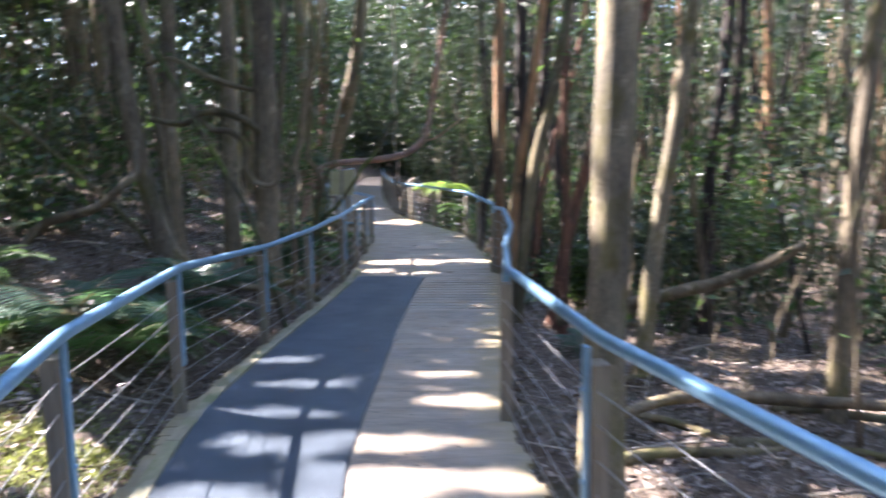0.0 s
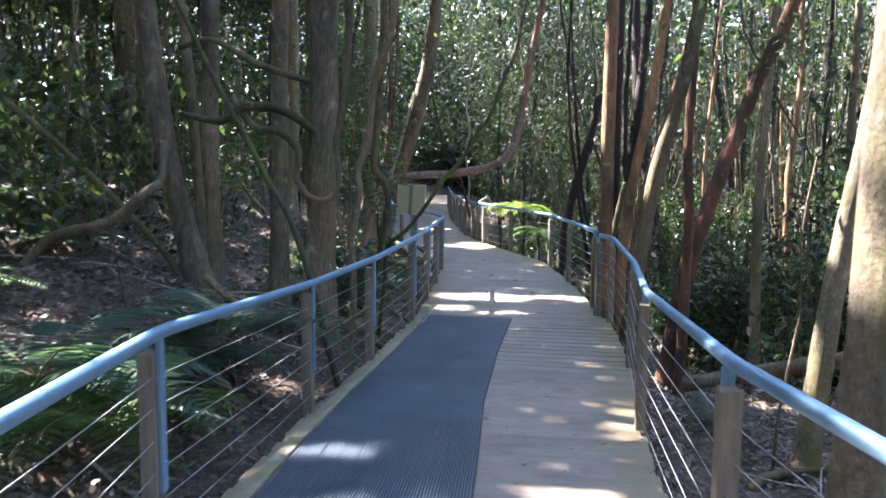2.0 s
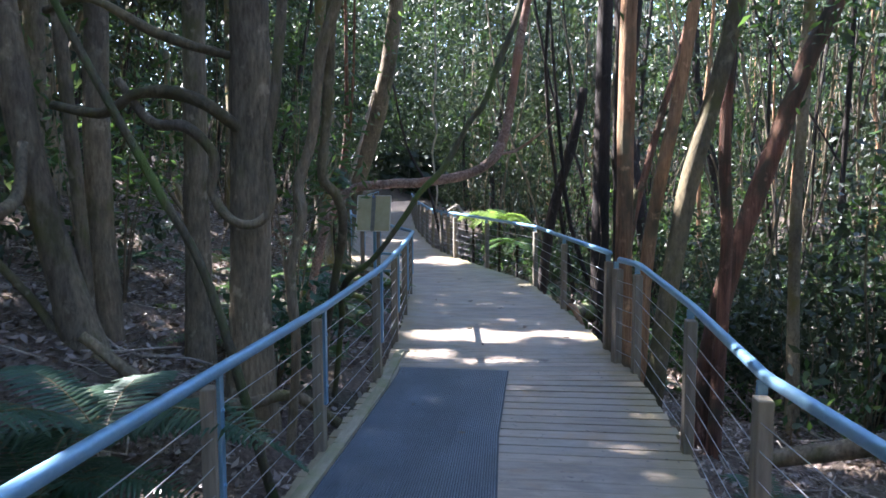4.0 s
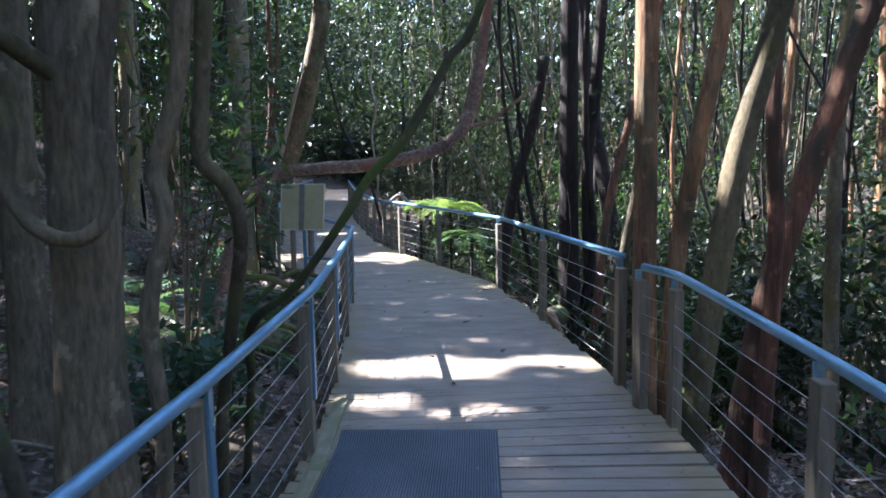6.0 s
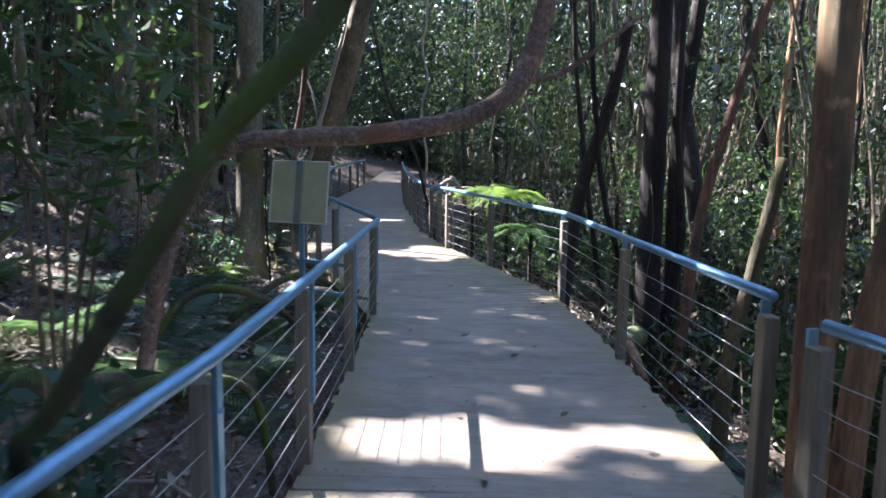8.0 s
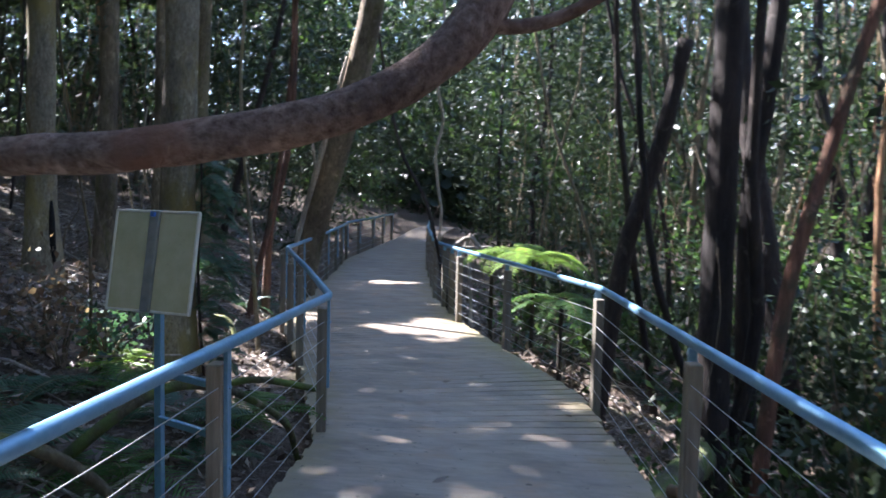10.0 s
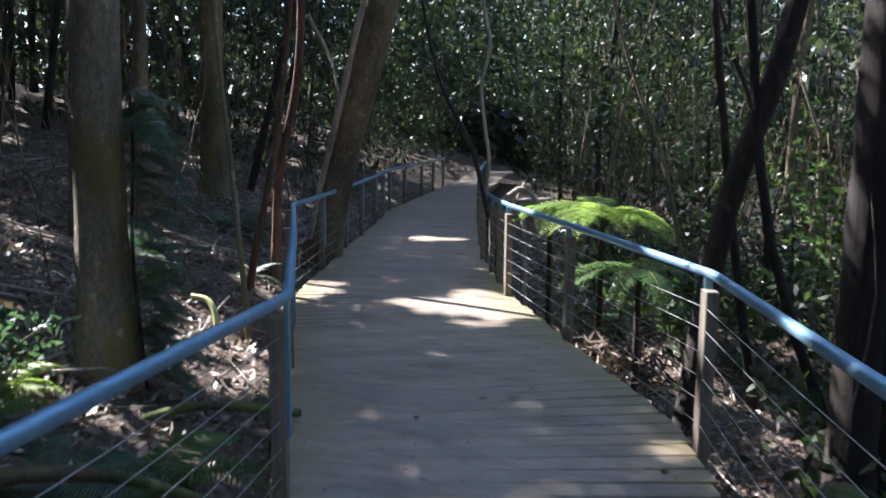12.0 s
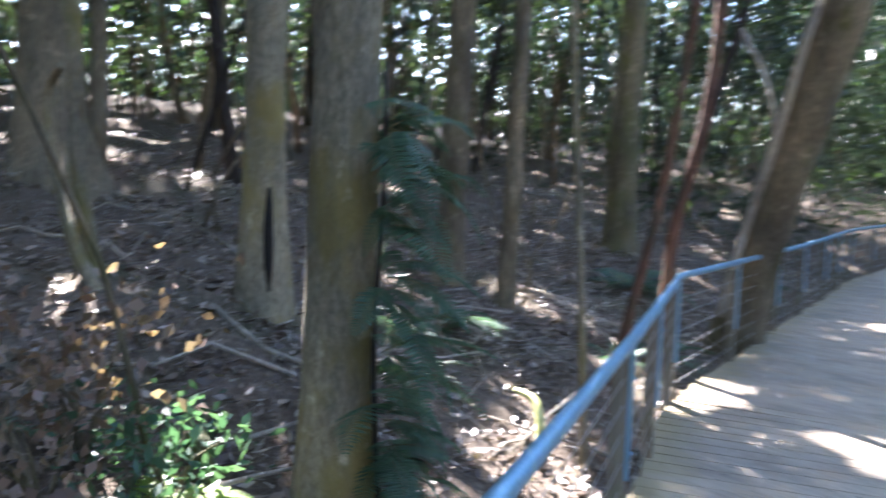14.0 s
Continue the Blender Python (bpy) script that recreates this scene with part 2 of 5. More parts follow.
def build_ground(nt, bsdf):
    a = tex(nt, 0.9, detail=6)
    b = tex(nt, 22, detail=8, rough=0.75)
    c = tex(nt, 70, detail=3)
    col = ramp(nt, b, [(0.3, (0.035, 0.024, 0.018)), (0.5, (0.115, 0.083, 0.06)), (0.72, (0.27, 0.21, 0.16))])
    col = mix(nt, ramp(nt, a, [(0.5, (0, 0, 0)), (0.72, (0.6, 0.6, 0.6))]), col, (0.05, 0.062, 0.022))
    nt.links.new(col, bsdf.inputs["Base Color"])
    bump(nt, bsdf, c, 0.9, 0.03)


GROUND = material("leaf_mould_soil", build_ground, 0.95)


# ---- helpers ----
def mesh_from(name, verts, faces, mat, smooth=False):
    me = bpy.data.meshes.new(name)
    me.from_pydata(verts, [], faces)
    me.materials.append(mat)
    if smooth:
        me.shade_smooth()
    me.update()
    return me


def quads_mesh(name, verts, mat, per=4):
    """A mesh of separate faces, each of per vertices."""
    n = len(verts) // per
    me = bpy.data.meshes.new(name)
    me.vertices.add(n * per)
    me.vertices.foreach_set("co", np.ascontiguousarray(verts, dtype=np.float32).ravel())
    me.loops.add(n * per)
    me.loops.foreach_set("vertex_index", np.arange(n * per, dtype=np.int32))
    me.polygons.add(n)
    me.polygons.foreach_set("loop_start", np.arange(0, n * per, per, dtype=np.int32))
    me.materials.append(mat)
    me.update(calc_edges=True)
    return me


def thing(name, label, category, at=(0, 0, 0), group="", kind=""):
    ob = new(name)
    ob.location = at
    ob.empty_display_size = 0.1
    return tagged(ob, label, category, group, kind)


def part_mesh(name, me, parent, label=""):
    """A part built in world coordinates under a thing (or in the thing's own coordinates, if it stands at the origin)."""
    ob = new(name, me)
    ob.parent = parent
    root = parent
    off = Vector((0, 0, 0))
    while root is not None:
        off += root.location
        root = root.parent
    ob.location = -off
    return tagged(ob, label)


def spline(points, n):
    """Points along a smooth curve through rows of numbers (Catmull-Rom)."""
    p = np.array(points, float)
    k = len(p)
    ext = np.vstack([2 * p[0] - p[1], p, 2 * p[-1] - p[-2]])
    out = []
    for t in np.linspace(0, k - 1, n):
        i = min(int(t), k - 2)
        u = t - i
        a, b, c, d = ext[i:i + 4]
        out.append(0.5 * (2 * b + (c - a) * u + (2 * a - 5 * b + 4 * c - d) * u * u + (3 * b - a - 3 * c + d) * u ** 3))
    return np.array(out)


def tube(points, sides=10, n=0, rough=0.0, seed=0, start=0):
    """Verts and faces of a tube through rows x, y, z, radius. rough: lumps, as a share of the radius."""
    p = spline(points, n) if n else np.array(points, float)
    verts, faces = [], []
    prev = None
    for i, (x, y, z, r) in enumerate(p):
        d = Vector(p[min(i + 1, len(p) - 1)][:3] - p[max(i - 1, 0)][:3]).normalized()
        if prev is None:
            prev = d.orthogonal().normalized()
        prev = (prev - d * prev.dot(d)).normalized()
        other = d.cross(prev)
        for s in range(sides):
            a = 2 * math.pi * s / sides
            v = prev * math.cos(a) + other * math.sin(a)
            rr = r
            if rough:
                q = Vector((x, y, z)) + v * 0.2
                rr *= 1 + rough * (noise.noise(q * 2.2 + Vector((seed, 0, 0))) + 0.6 * noise.noise(q * 7 + Vector((0, seed, 0))))
            verts.append(Vector((x, y, z)) + v * rr)
        if i:
            for s in range(sides):
                a, b = start + (i - 1) * sides + s, start + (i - 1) * sides + (s + 1) % sides
                faces.append((a, b, b + sides, a + sides))
    m = len(p)
    faces.append(tuple(start + s for s in reversed(range(sides))))
    faces.append(tuple(start + (m - 1) * sides + s for s in range(sides)))
    return verts, faces


def tubes_mesh(name, rows, mat, sides=6, rough=0.0, n=0):
    verts, faces = [], []
    for k, pts in enumerate(rows):
        v, f = tube(pts, sides, n, rough, k * 3.1, len(verts))
        verts += v
        faces += f
    return mesh_from(name, verts, faces, mat, True)


def box_mesh(name, size, mat, bevel=0.004):
    bm = bmesh.new()
    bmesh.ops.create_cube(bm, size=1.0)
    bmesh.ops.scale(bm, vec=size, verts=bm.verts)
    if bevel:
        bmesh.ops.bevel(bm, geom=list(bm.edges), offset=bevel, segments=1, affect="EDGES")
    me = bpy.data.meshes.new(name)
    bm.to_mesh(me)
    bm.free()
    me.materials.append(mat)
    return me


rng = np.random.default_rng(7)


def leaf_quads(centres, length, width, droop=0.0, flat=0.0):
    """Four corners for a leaf at each centre: a folded diamond turned at random. flat: 1 lies level."""
    n = len(centres)
    d = rng.normal(size=(n, 3))
    d[:, 2] = d[:, 2] * (1 - flat) - droop
    d /= np.linalg.norm(d, axis=1)[:, None]
    u = rng.normal(size=(n, 3))
    u[:, 2] *= 1 - flat
    w = np.cross(d, u)
    if flat:
        w = w * (1 - flat) + np.cross(d, np.array([0, 0, 1.0]) + 0.35 * rng.normal(size=(n, 3))) * flat
    w /= np.linalg.norm(w, axis=1)[:, None] + 1e-9
    s = rng.uniform(0.6, 1.3, n)[:, None]
    nrm = np.cross(d, w)
    mid = centres - d * length * s * 0.05
    out = np.empty((n, 4, 3))
    out[:, 0] = centres - d * length * s * 0.5
    out[:, 1] = mid + w * width * s * 0.5 + nrm * width * s * 0.12
    out[:, 2] = centres + d * length * s * 0.5 - nrm * length * s * 0.1
    out[:, 3] = mid - w * width * s * 0.5 + nrm * width * s * 0.12
    return out.reshape(-1, 3)


# ---- plan ----
LEFT = [(-8, 3.4), (-0.94, 0.99), (0, 0.66), (0.82, 0.44), (2.02, 0.2), (4.5, -0.06), (6.13, -0.05), (7.72, 0.0), (9.07, -0.1), (10.76, -0.29), (12.89, -0.58), (14.79, -1.47),
        (17.0, -2.54), (18.87, -3.01), (20.93, -3.53), (22.4, -3.83), (24.1, -4.2), (26.9, -4.85), (32.7, -5.47), (37, -5.92), (43, -6.75), (48, -7.3), (56, -7.6), (66, -7.5)]
RIGHT = [(-8, 5.4), (-1.2, 3.0), (0, 2.62), (1.95, 2.27), (4.62, 2.22), (6.35, 2.26), (8.09, 2.15), (8.42, 2.02), (8.96, 1.98), (11.48, 1.64), (14.07, 1.26), (16.12, 0.33),
         (17.72, -0.46), (18.6, -0.73), (19.4, -0.98), (20.5, -1.33), (26, -2.6), (33.2, -3.95), (43, -5.1), (50, -5.5), (66, -5.3)]
LEVEL = [(-8, 0.3), (0, 0.08), (2, 0.0), (4.5, -0.2), (6.2, -0.225), (7.7, -0.175), (9.0, -0.17), (10.8, -0.22), (12.9, -0.31), (16.1, -0.325), (17.7, -0.325), (18.9, -0.37),
         (20.9, -0.415), (30, -0.42), (50, -0.4), (66, -0.3)]


def along(table, y):
    return float(np.interp(y, [a for a, _ in table], [b for _, b in table]))


def centre(y):
    return 0.5 * (along(LEFT, y) + along(RIGHT, y))


YS = np.linspace(-60, 90, 301)
CENTRES = np.array([centre(y) if -8 <= y <= 66 else (centre(-8) - 0.23 * (y + 8) if y < -8 else centre(66) - 0.24 * (y - 66)) for y in YS])


def ground_z(x, y):
    """Height of the forest floor: a bank on one side of the path, a gully on the other."""
    x, y = np.asarray(x, float), np.asarray(y, float)
    e = x - np.interp(y, YS, CENTRES)
    base = np.interp(y, [-60, -8, 2, 20, 40, 90], [0.5, 0.25, 0.0, -0.25, -0.3, 0.0])
    prof = np.interp(e, [-200, -60, -25, -12, -7, -4, -2.4, -1.3, 0, 1.2, 2.2, 5, 12, 30, 80, 200],
                     [8, 7, 4.0, 2.2, 1.3, 0.55, 0.05, -0.3, -0.6, -0.75, -0.95, -1.1, -0.9, 0.4, 2.0, 3])
    gully = np.exp(-((y - 15) / 6.0) ** 2) * np.interp(e, [0, 1.2, 3, 8, 16], [0, -0.15, -0.7, -0.8, 0])
    lumps = 0.10 * np.sin(x * 1.3 + 0.7 * y) * np.sin(y * 1.1 - 0.4 * x) + 0.06 * np.sin(x * 3.1 + 1) * np.sin(y * 2.7 + x)
    far = np.clip((np.hypot(x, y - 10) - 80) / 300, 0, 1)
    return (base + prof + gully + lumps * np.clip(np.abs(e) - 0.8, 0, 1)) * (1 - far)


def gz(x, y):
    return float(ground_z(x, y))


# ---- ground ----
def build_ground_sheet():
    fine = np.arange(-16, 16.01, 0.22)
    xs = np.concatenate([[-1500, -600, -300, -160, -100, -70, -50, -38, -30, -24, -19], fine, [19, 24, 30, 38, 50, 70, 100, 160, 300, 600, 1500]])
    ys = np.concatenate([[-1500, -600, -300, -160, -100, -70, -50, -36, -26, -18, -12], np.arange(-8, 34, 0.25), [36, 39, 43, 48, 54, 62, 72, 90, 130, 200, 400, 800, 1500]])
    X, Y = np.meshgrid(xs, ys, indexing="ij")
    Z = ground_z(X, Y)
    Z = Z + 0.035 * rng.normal(size=Z.shape) * (np.abs(X) < 17)
    verts = np.stack([X, Y, Z], -1).reshape(-1, 3).tolist()
    m = len(ys)
    faces = [(i * m + j, (i + 1) * m + j, (i + 1) * m + j + 1, i * m + j + 1) for i in range(len(xs) - 1) for j in range(m - 1)]
    ob = new("ground", mesh_from("ground", verts, faces, GROUND, True))
    tagged(ob, "brown forest floor of soil and rotting leaves", "ground", kind="structure")


build_ground_sheet()


# ---- railings ----
RAIL_H = 0.95


def make_post(railing, x, y, yaw, long_bracket=True):
    z = along(LEVEL, y)
    foot = gz(x, y) - 0.15
    h = z + RAIL_H - 0.085 - foot
    rot = Matrix.Rotation(yaw, 4, "Z")
    ob = new("post", box_mesh("post", (0.068, 0.09, h), POST, 0.005))
    ob.parent = railing
    ob.matrix_local = Matrix.Translation((x, y, foot + h / 2)) @ rot
    up = new("upright", box_mesh("upright", (0.018, 0.045, 0.62), STEEL, 0.002))
    up.parent = ob
    inward = 1 if x < centre(y) else -1
    behind = inward < 0 and y > 1
    turn = Matrix.Translation((0.008, 0.011, 0)) @ Matrix.Rotation(-math.pi / 2, 4, "Z") if behind else Matrix.Identity(4)
    up.matrix_local = turn @ Matrix.Translation((inward * 0.043, 0, h / 2 + 0.085 - 0.335))
    tagged(up, "flat galvanised steel upright holding the handrail")
    for k in (0.06, -0.28):
        b = new("bolt", BOLT_MESH)
        b.parent = ob
        b.matrix_local = turn @ Matrix.Translation((inward * 0.055, 0, h / 2 - 0.16 + k))
    return ob


def bolt_mesh():
    bm = bmesh.new()
    bmesh.ops.create_cone(bm, cap_ends=True, segments=6, radius1=0.011, radius2=0.009, depth=0.01, matrix=Matrix.Rotation(math.pi / 2, 4, "Y"))
    me = bpy.data.meshes.new("bolt")
    bm.to_mesh(me)
    bm.free()
    me.materials.append(STEEL)
    return me


BOLT_MESH = bolt_mesh()
CABLE_HEIGHTS = [0.13, 0.26, 0.39, 0.52, 0.65, 0.77]


def railing(label, spots, ends=(False, False)):
    """A railing through the posts at (x, y): timber posts, a bent steel tube and six cables."""
    r = thing("railing", label, "railing", group="boardwalk railings")
    pts = [Vector((x, y, along(LEVEL, y))) for x, y in spots]
    for i, p in enumerate(pts):
        d = pts[min(i + 1, len(pts) - 1)] - pts[max(i - 1, 0)]
        side = -1 if p.x < centre(p.y) else 1
        yaw = math.atan2(d.y, d.x) - math.pi / 2
        make_post(r, p.x + side * 0.02 * math.cos(yaw), p.y + side * 0.02 * math.sin(yaw), yaw)
    rows = []
    for i, p in enumerate(pts):
        side = 1
        q = p + Vector((side * 0.03, 0, RAIL_H))
        if 0 < i < len(pts) - 1:
            for s in (-0.1, 0.1):
                o = pts[i + (1 if s > 0 else -1)] + Vector((side * 0.03, 0, RAIL_H))
                rows.append((*(q + (o - q).normalized() * min(0.06, (o - q).length * 0.3)), 0.0265))
        else:
            rows.append((*q, 0.0265))
    part_mesh("handrail", tubes_mesh("handrail", [rows], STEEL, 14), r, "round galvanised steel handrail tube")
    for h in CABLE_HEIGHTS:
        rows = []
        for i, p in enumerate(pts):
            rows.append((p.x, p.y, p.z + h, 0.0024))
            if i < len(pts) - 1:
                q = pts[i + 1]
                m = (p + q) / 2
                rows.append((m.x, m.y, m.z + h - 0.006, 0.0024))
        part_mesh("cable", tubes_mesh("cable", [rows], CABLE, 5), r, "thin tensioned steel cable")
    return r


left_ys = [-7.4, -5.6, -3.8, -2.0, 0.0, 2.02, 4.5, 6.13, 7.72, 9.07, 10.76, 12.89, 14.79, 15.9, 17.0, 18.87, 20.93, 22.4, 24.1, 25.5, 26.9, 28.6, 31, 33, 35]
railing("timber-post railing with steel handrail beside the bank", [(along(LEFT, y) - 0.01, y) for y in left_ys])
railing("timber-post railing with steel handrail above the gully", [(along(RIGHT, y) + 0.01, y) for y in (-7.4, -5.4, -3.6, -1.7, 0.0, 1.95, 4.62, 6.35, 8.09, 8.44)])
railing("timber-post railing with steel handrail past the tree", [(along(RIGHT, y) + 0.01, y) for y in (8.96, 11.48, 14.07, 16.12, 17.72, 18.5, 19.3, 20.4, 22, 23.6, 25, 26.6, 28.4, 30.5, 33)])


# ---- sign seen from behind ----
def sign():
    s = thing("sign", "khaki metal sign seen from behind, on a steel pole", "sign", (-0.74, 11.05, gz(-0.74, 11.05)))
    def put(name, size, mat, m, label="", bevel=0.003):
        ob = new(name, box_mesh(name, size, mat, bevel))
        ob.parent = s
        ob.matrix_local = Matrix.Translation(-s.location) @ m
        return tagged(ob, label)
    yaw = math.degrees(math.atan2(-0.07, 0.45))
    lean = pose(-0.755, 11.0, 1.03, -10, 0, yaw)
    put("panel", (0.45, 0.012, 0.46), PANEL, lean, "plain khaki back of the sign")
    for dx, dz, sx, sz in ((0, 0.226, 0.456, 0.012), (0, -0.226, 0.456, 0.012), (0.224, 0, 0.012, 0.456), (-0.224, 0, 0.012, 0.456)):
        put("rim", (sx, 0.02, sz), PANEL_EDGE, lean @ pose(dx, -0.002, dz), "pale rim of the sign")
    put("channel", (0.05, 0.02, 0.455), CHANNEL, lean @ pose(0, -0.018, 0), "grey steel channel behind the panel")
    put("cap", (0.022, 0.02, 0.022), BOLT, lean @ pose(0, -0.034, 0.21), "blue plastic cap")
    base = gz(-0.755, 11.05)
    put("pole", (0.035, 0.035, 0.82 - base), STEEL, pose(-0.755, 11.05, (base + 0.82) / 2), "galvanised square steel pole")
    for h in (0.52, 0.3):
        put("arm", (0.46, 0.025, 0.03), STEEL, pose(-0.53, 10.93, h, 0, 0, -24), "steel arm reaching to the railing post")


sign()


# ---- trees ----
def tree(label, pts, mat, crown=True, limbs=3, rough=0.09, group="", roots=True, name="tree", high=13.0):
    """A tree whose trunk runs through rows x, y, z, radius and on up into its crown."""
    pts = [(x, y, z, r * 0.84) for x, y, z, r in pts]
    x0, y0, z0, r0 = pts[0]
    g = gz(x0, y0)
    t = thing(name, label, "tree", (x0, y0, g), group)
    low = []
    p1 = pts[1]
    s = (g - 0.25 - z0) / (p1[2] - z0)
    low.append((x0 + (p1[0] - x0) * s * 0.7, y0 + (p1[1] - y0) * s * 0.7, g - 0.25, r0 * (1.5 if roots else 1.1)))
    s2 = (g + 0.35 - z0) / (p1[2] - z0)
    if g + 0.35 < pts[1][2] - 0.4:
        low.append((x0 + (p1[0] - x0) * s2, y0 + (p1[1] - y0) * s2, g + 0.35, r0 * 1.08))
    rest = [p for p in pts if p[2] > g + 0.6]
    rows = low + rest
    a, b = rows[-2], rows[-1]
    dz = b[2] - a[2]
    tall = high + random.uniform(-2, 2)
    if crown and b[2] < tall - 1:
        k = (tall - b[2]) / max(dz, 0.5)
        lean = 0.35
        mx, my = b[0] + (b[0] - a[0]) * k * lean, b[1] + (b[1] - a[1]) * k * lean
        rows.append(((b[0] + mx) / 2 + random.uniform(-.15, .15), (b[1] + my) / 2, (b[2] + tall) / 2, b[3] * 0.75))
        rows.append((mx, my, tall, b[3] * 0.3))
    v, f = tube(rows, 14, len(rows) * 8, rough, random.uniform(0, 50))
    part_mesh("trunk", mesh_from("trunk", v, f, mat, True), t)
    if crown:
        top = np.array(spline(rows, 40))
        cr = []
        for k in range(limbs):
            i = random.randint(27, 37)
            p = top[i]
            a = random.uniform(0, 6.28)
            L = random.uniform(1.2, 2.8)
            lim = [(p[0], p[1], p[2], p[3] * 0.55), (p[0] + 0.4 * L * math.cos(a), p[1] + 0.4 * L * math.sin(a), p[2] + 0.5 * L, p[3] * 0.35),
                   (p[0] + L * math.cos(a), p[1] + L * math.sin(a), p[2] + 0.9 * L, p[3] * 0.15)]
            part_mesh("limb", tubes_mesh("limb", [lim], mat, 6, 0.1, 8), t)
            cr.append(lim[-1][:3])
        cr.append(top[-1][:3])
        c = np.concatenate([np.array(q) + rng.normal(size=(150, 3)) * (0.9, 0.9, 0.6) for q in cr])
        c = keep_light(c)
        if len(c) > 20:
            part_mesh("crown", quads_mesh("crown", leaf_quads(c, 0.26, 0.11, 0.4), LEAF_CANOPY), t)
    return t


# openings in the leaf roof: sunny spots on the deck (x, y, half width, half length)
SUNNY = [(-0.05, 19.7, 0.45, 0.4), (-0.9, 1.35, 0.8, 0.45), (4.7, 2.0, 0.5, 0.35), (5.5, 5.8, 0.9, 0.5), (4.2, 7.95, 0.7, 0.4), (7.0, 4.6, 0.7, 0.4), (8.5, 7.0, 1.0, 0.7), (-5.6, 3.6, 1.2, 0.6), (-6.5, 6.2, 1.2, 0.6), (-0.35, 2.9, 0.3, 0.25), (0.9, 1.95, 0.35, 0.1), (1.6, 1.5, 0.5, 0.12), (1.0, 1.35, 0.35, 0.15), (1.8, 0.9, 0.7, 0.2), (1.1, 0.5, 0.6, 0.25), (2.0, 2.35, 0.4, 0.1), (0.75, 2.75, 0.35, 0.15), (1.7, 3.25, 0.3, 0.1), (1.2, 0.05, 0.8, 0.2),
         (1.9, -0.6, 0.8, 0.25), (1.8, -1.6, 0.8, 0.2), (0.3, 3.6, 0.3, 0.12), (5.3, 1.75, 0.5, 0.5), (4.1, 2.2, 0.25, 0.3), (1.0, 18.1, 0.9, 0.7), (-0.3, 20.6, 0.7, 0.5), (0.5, 9.55, 0.7, 0.36), (1.5, 9.7, 0.5, 0.2), (0.15, 8.65, 0.3, 0.14), (0.75, 8.4, 0.3, 0.14), (-0.7, 17.35, 1.0, 0.6), (-1.15, 19.25, 0.4, 0.1), (-0.85, 16.55, 0.3, 0.08), (0.5, 17.7, 0.8, 0.8),
         (0.6, 13.2, 0.2, 0.07), (1.0, 14.1, 0.25, 0.06), (-1.6, 2.6, 0.5, 0.5), (2.5, 3.2, 0.25, 1.0), (-2.7, 15.4, 0.35, 0.35), (-2.2, 13.05, 0.35, 0.3),
         (-3.0, 17.5, 0.5, 0.6), (-3.6, 13.0, 0.3, 0.3), (1.9, 14.2, 0.5, 0.6), (-5, 8, 0.9, 0.6), (-4.5, 5.2, 0.8, 0.5), (-2.9, 22.5, 0.5, 0.3), (2.0, 4.9, 0.1, 0.5), (-1.7, 9.8, 0.5, 0.25), (-2.6, 11.4, 0.5, 0.3)]


def keep_light(c):
    """Leaves that leave the openings of the leaf roof clear, with some broken light between."""
    k = c[:, 2] / TO_SUN.z
    px, py = c[:, 0] - TO_SUN.x * k, c[:, 1] - TO_SUN.y * k
    shut = np.ones(len(c), bool)
    wob = 0.16 * np.sin(px * 7 + py * 3) + 0.12 * np.sin(py * 11 - px * 4)
    for x, y, a, b in SUNNY:
        shut &= ((px - x) / (a + 0.05)) ** 2 + ((py - y) / (b + 0.05)) ** 2 > 1 + wob * 1.5
    return c[shut]


def broken(c, cut):
    """Thins leaves by a smooth pattern, seen along the sun, so that flecks of light come through."""
    k = c[:, 2] / TO_SUN.z
    px, py = c[:, 0] - TO_SUN.x * k, c[:, 1] - TO_SUN.y * k
    f = (np.sin(1.9 * px + 1.3 * np.sin(1.1 * py)) * np.sin(2.3 * py + 1.7 * np.sin(0.9 * px)) + 0.6 * np.sin(4.3 * px + 2.1 * py) * np.sin(3.7 * py - 1.9 * px))
    e = np.abs(px - np.interp(py, YS, CENTRES))
    return c[f < np.where(e < 1.5, 9.0, np.where(px < -2.6, np.where(py < 10, cut - 0.5, cut + 0.15), np.where(px > 4.5, np.where(py < 9, cut - 0.3, cut + 0.4), cut - 0.04)))]


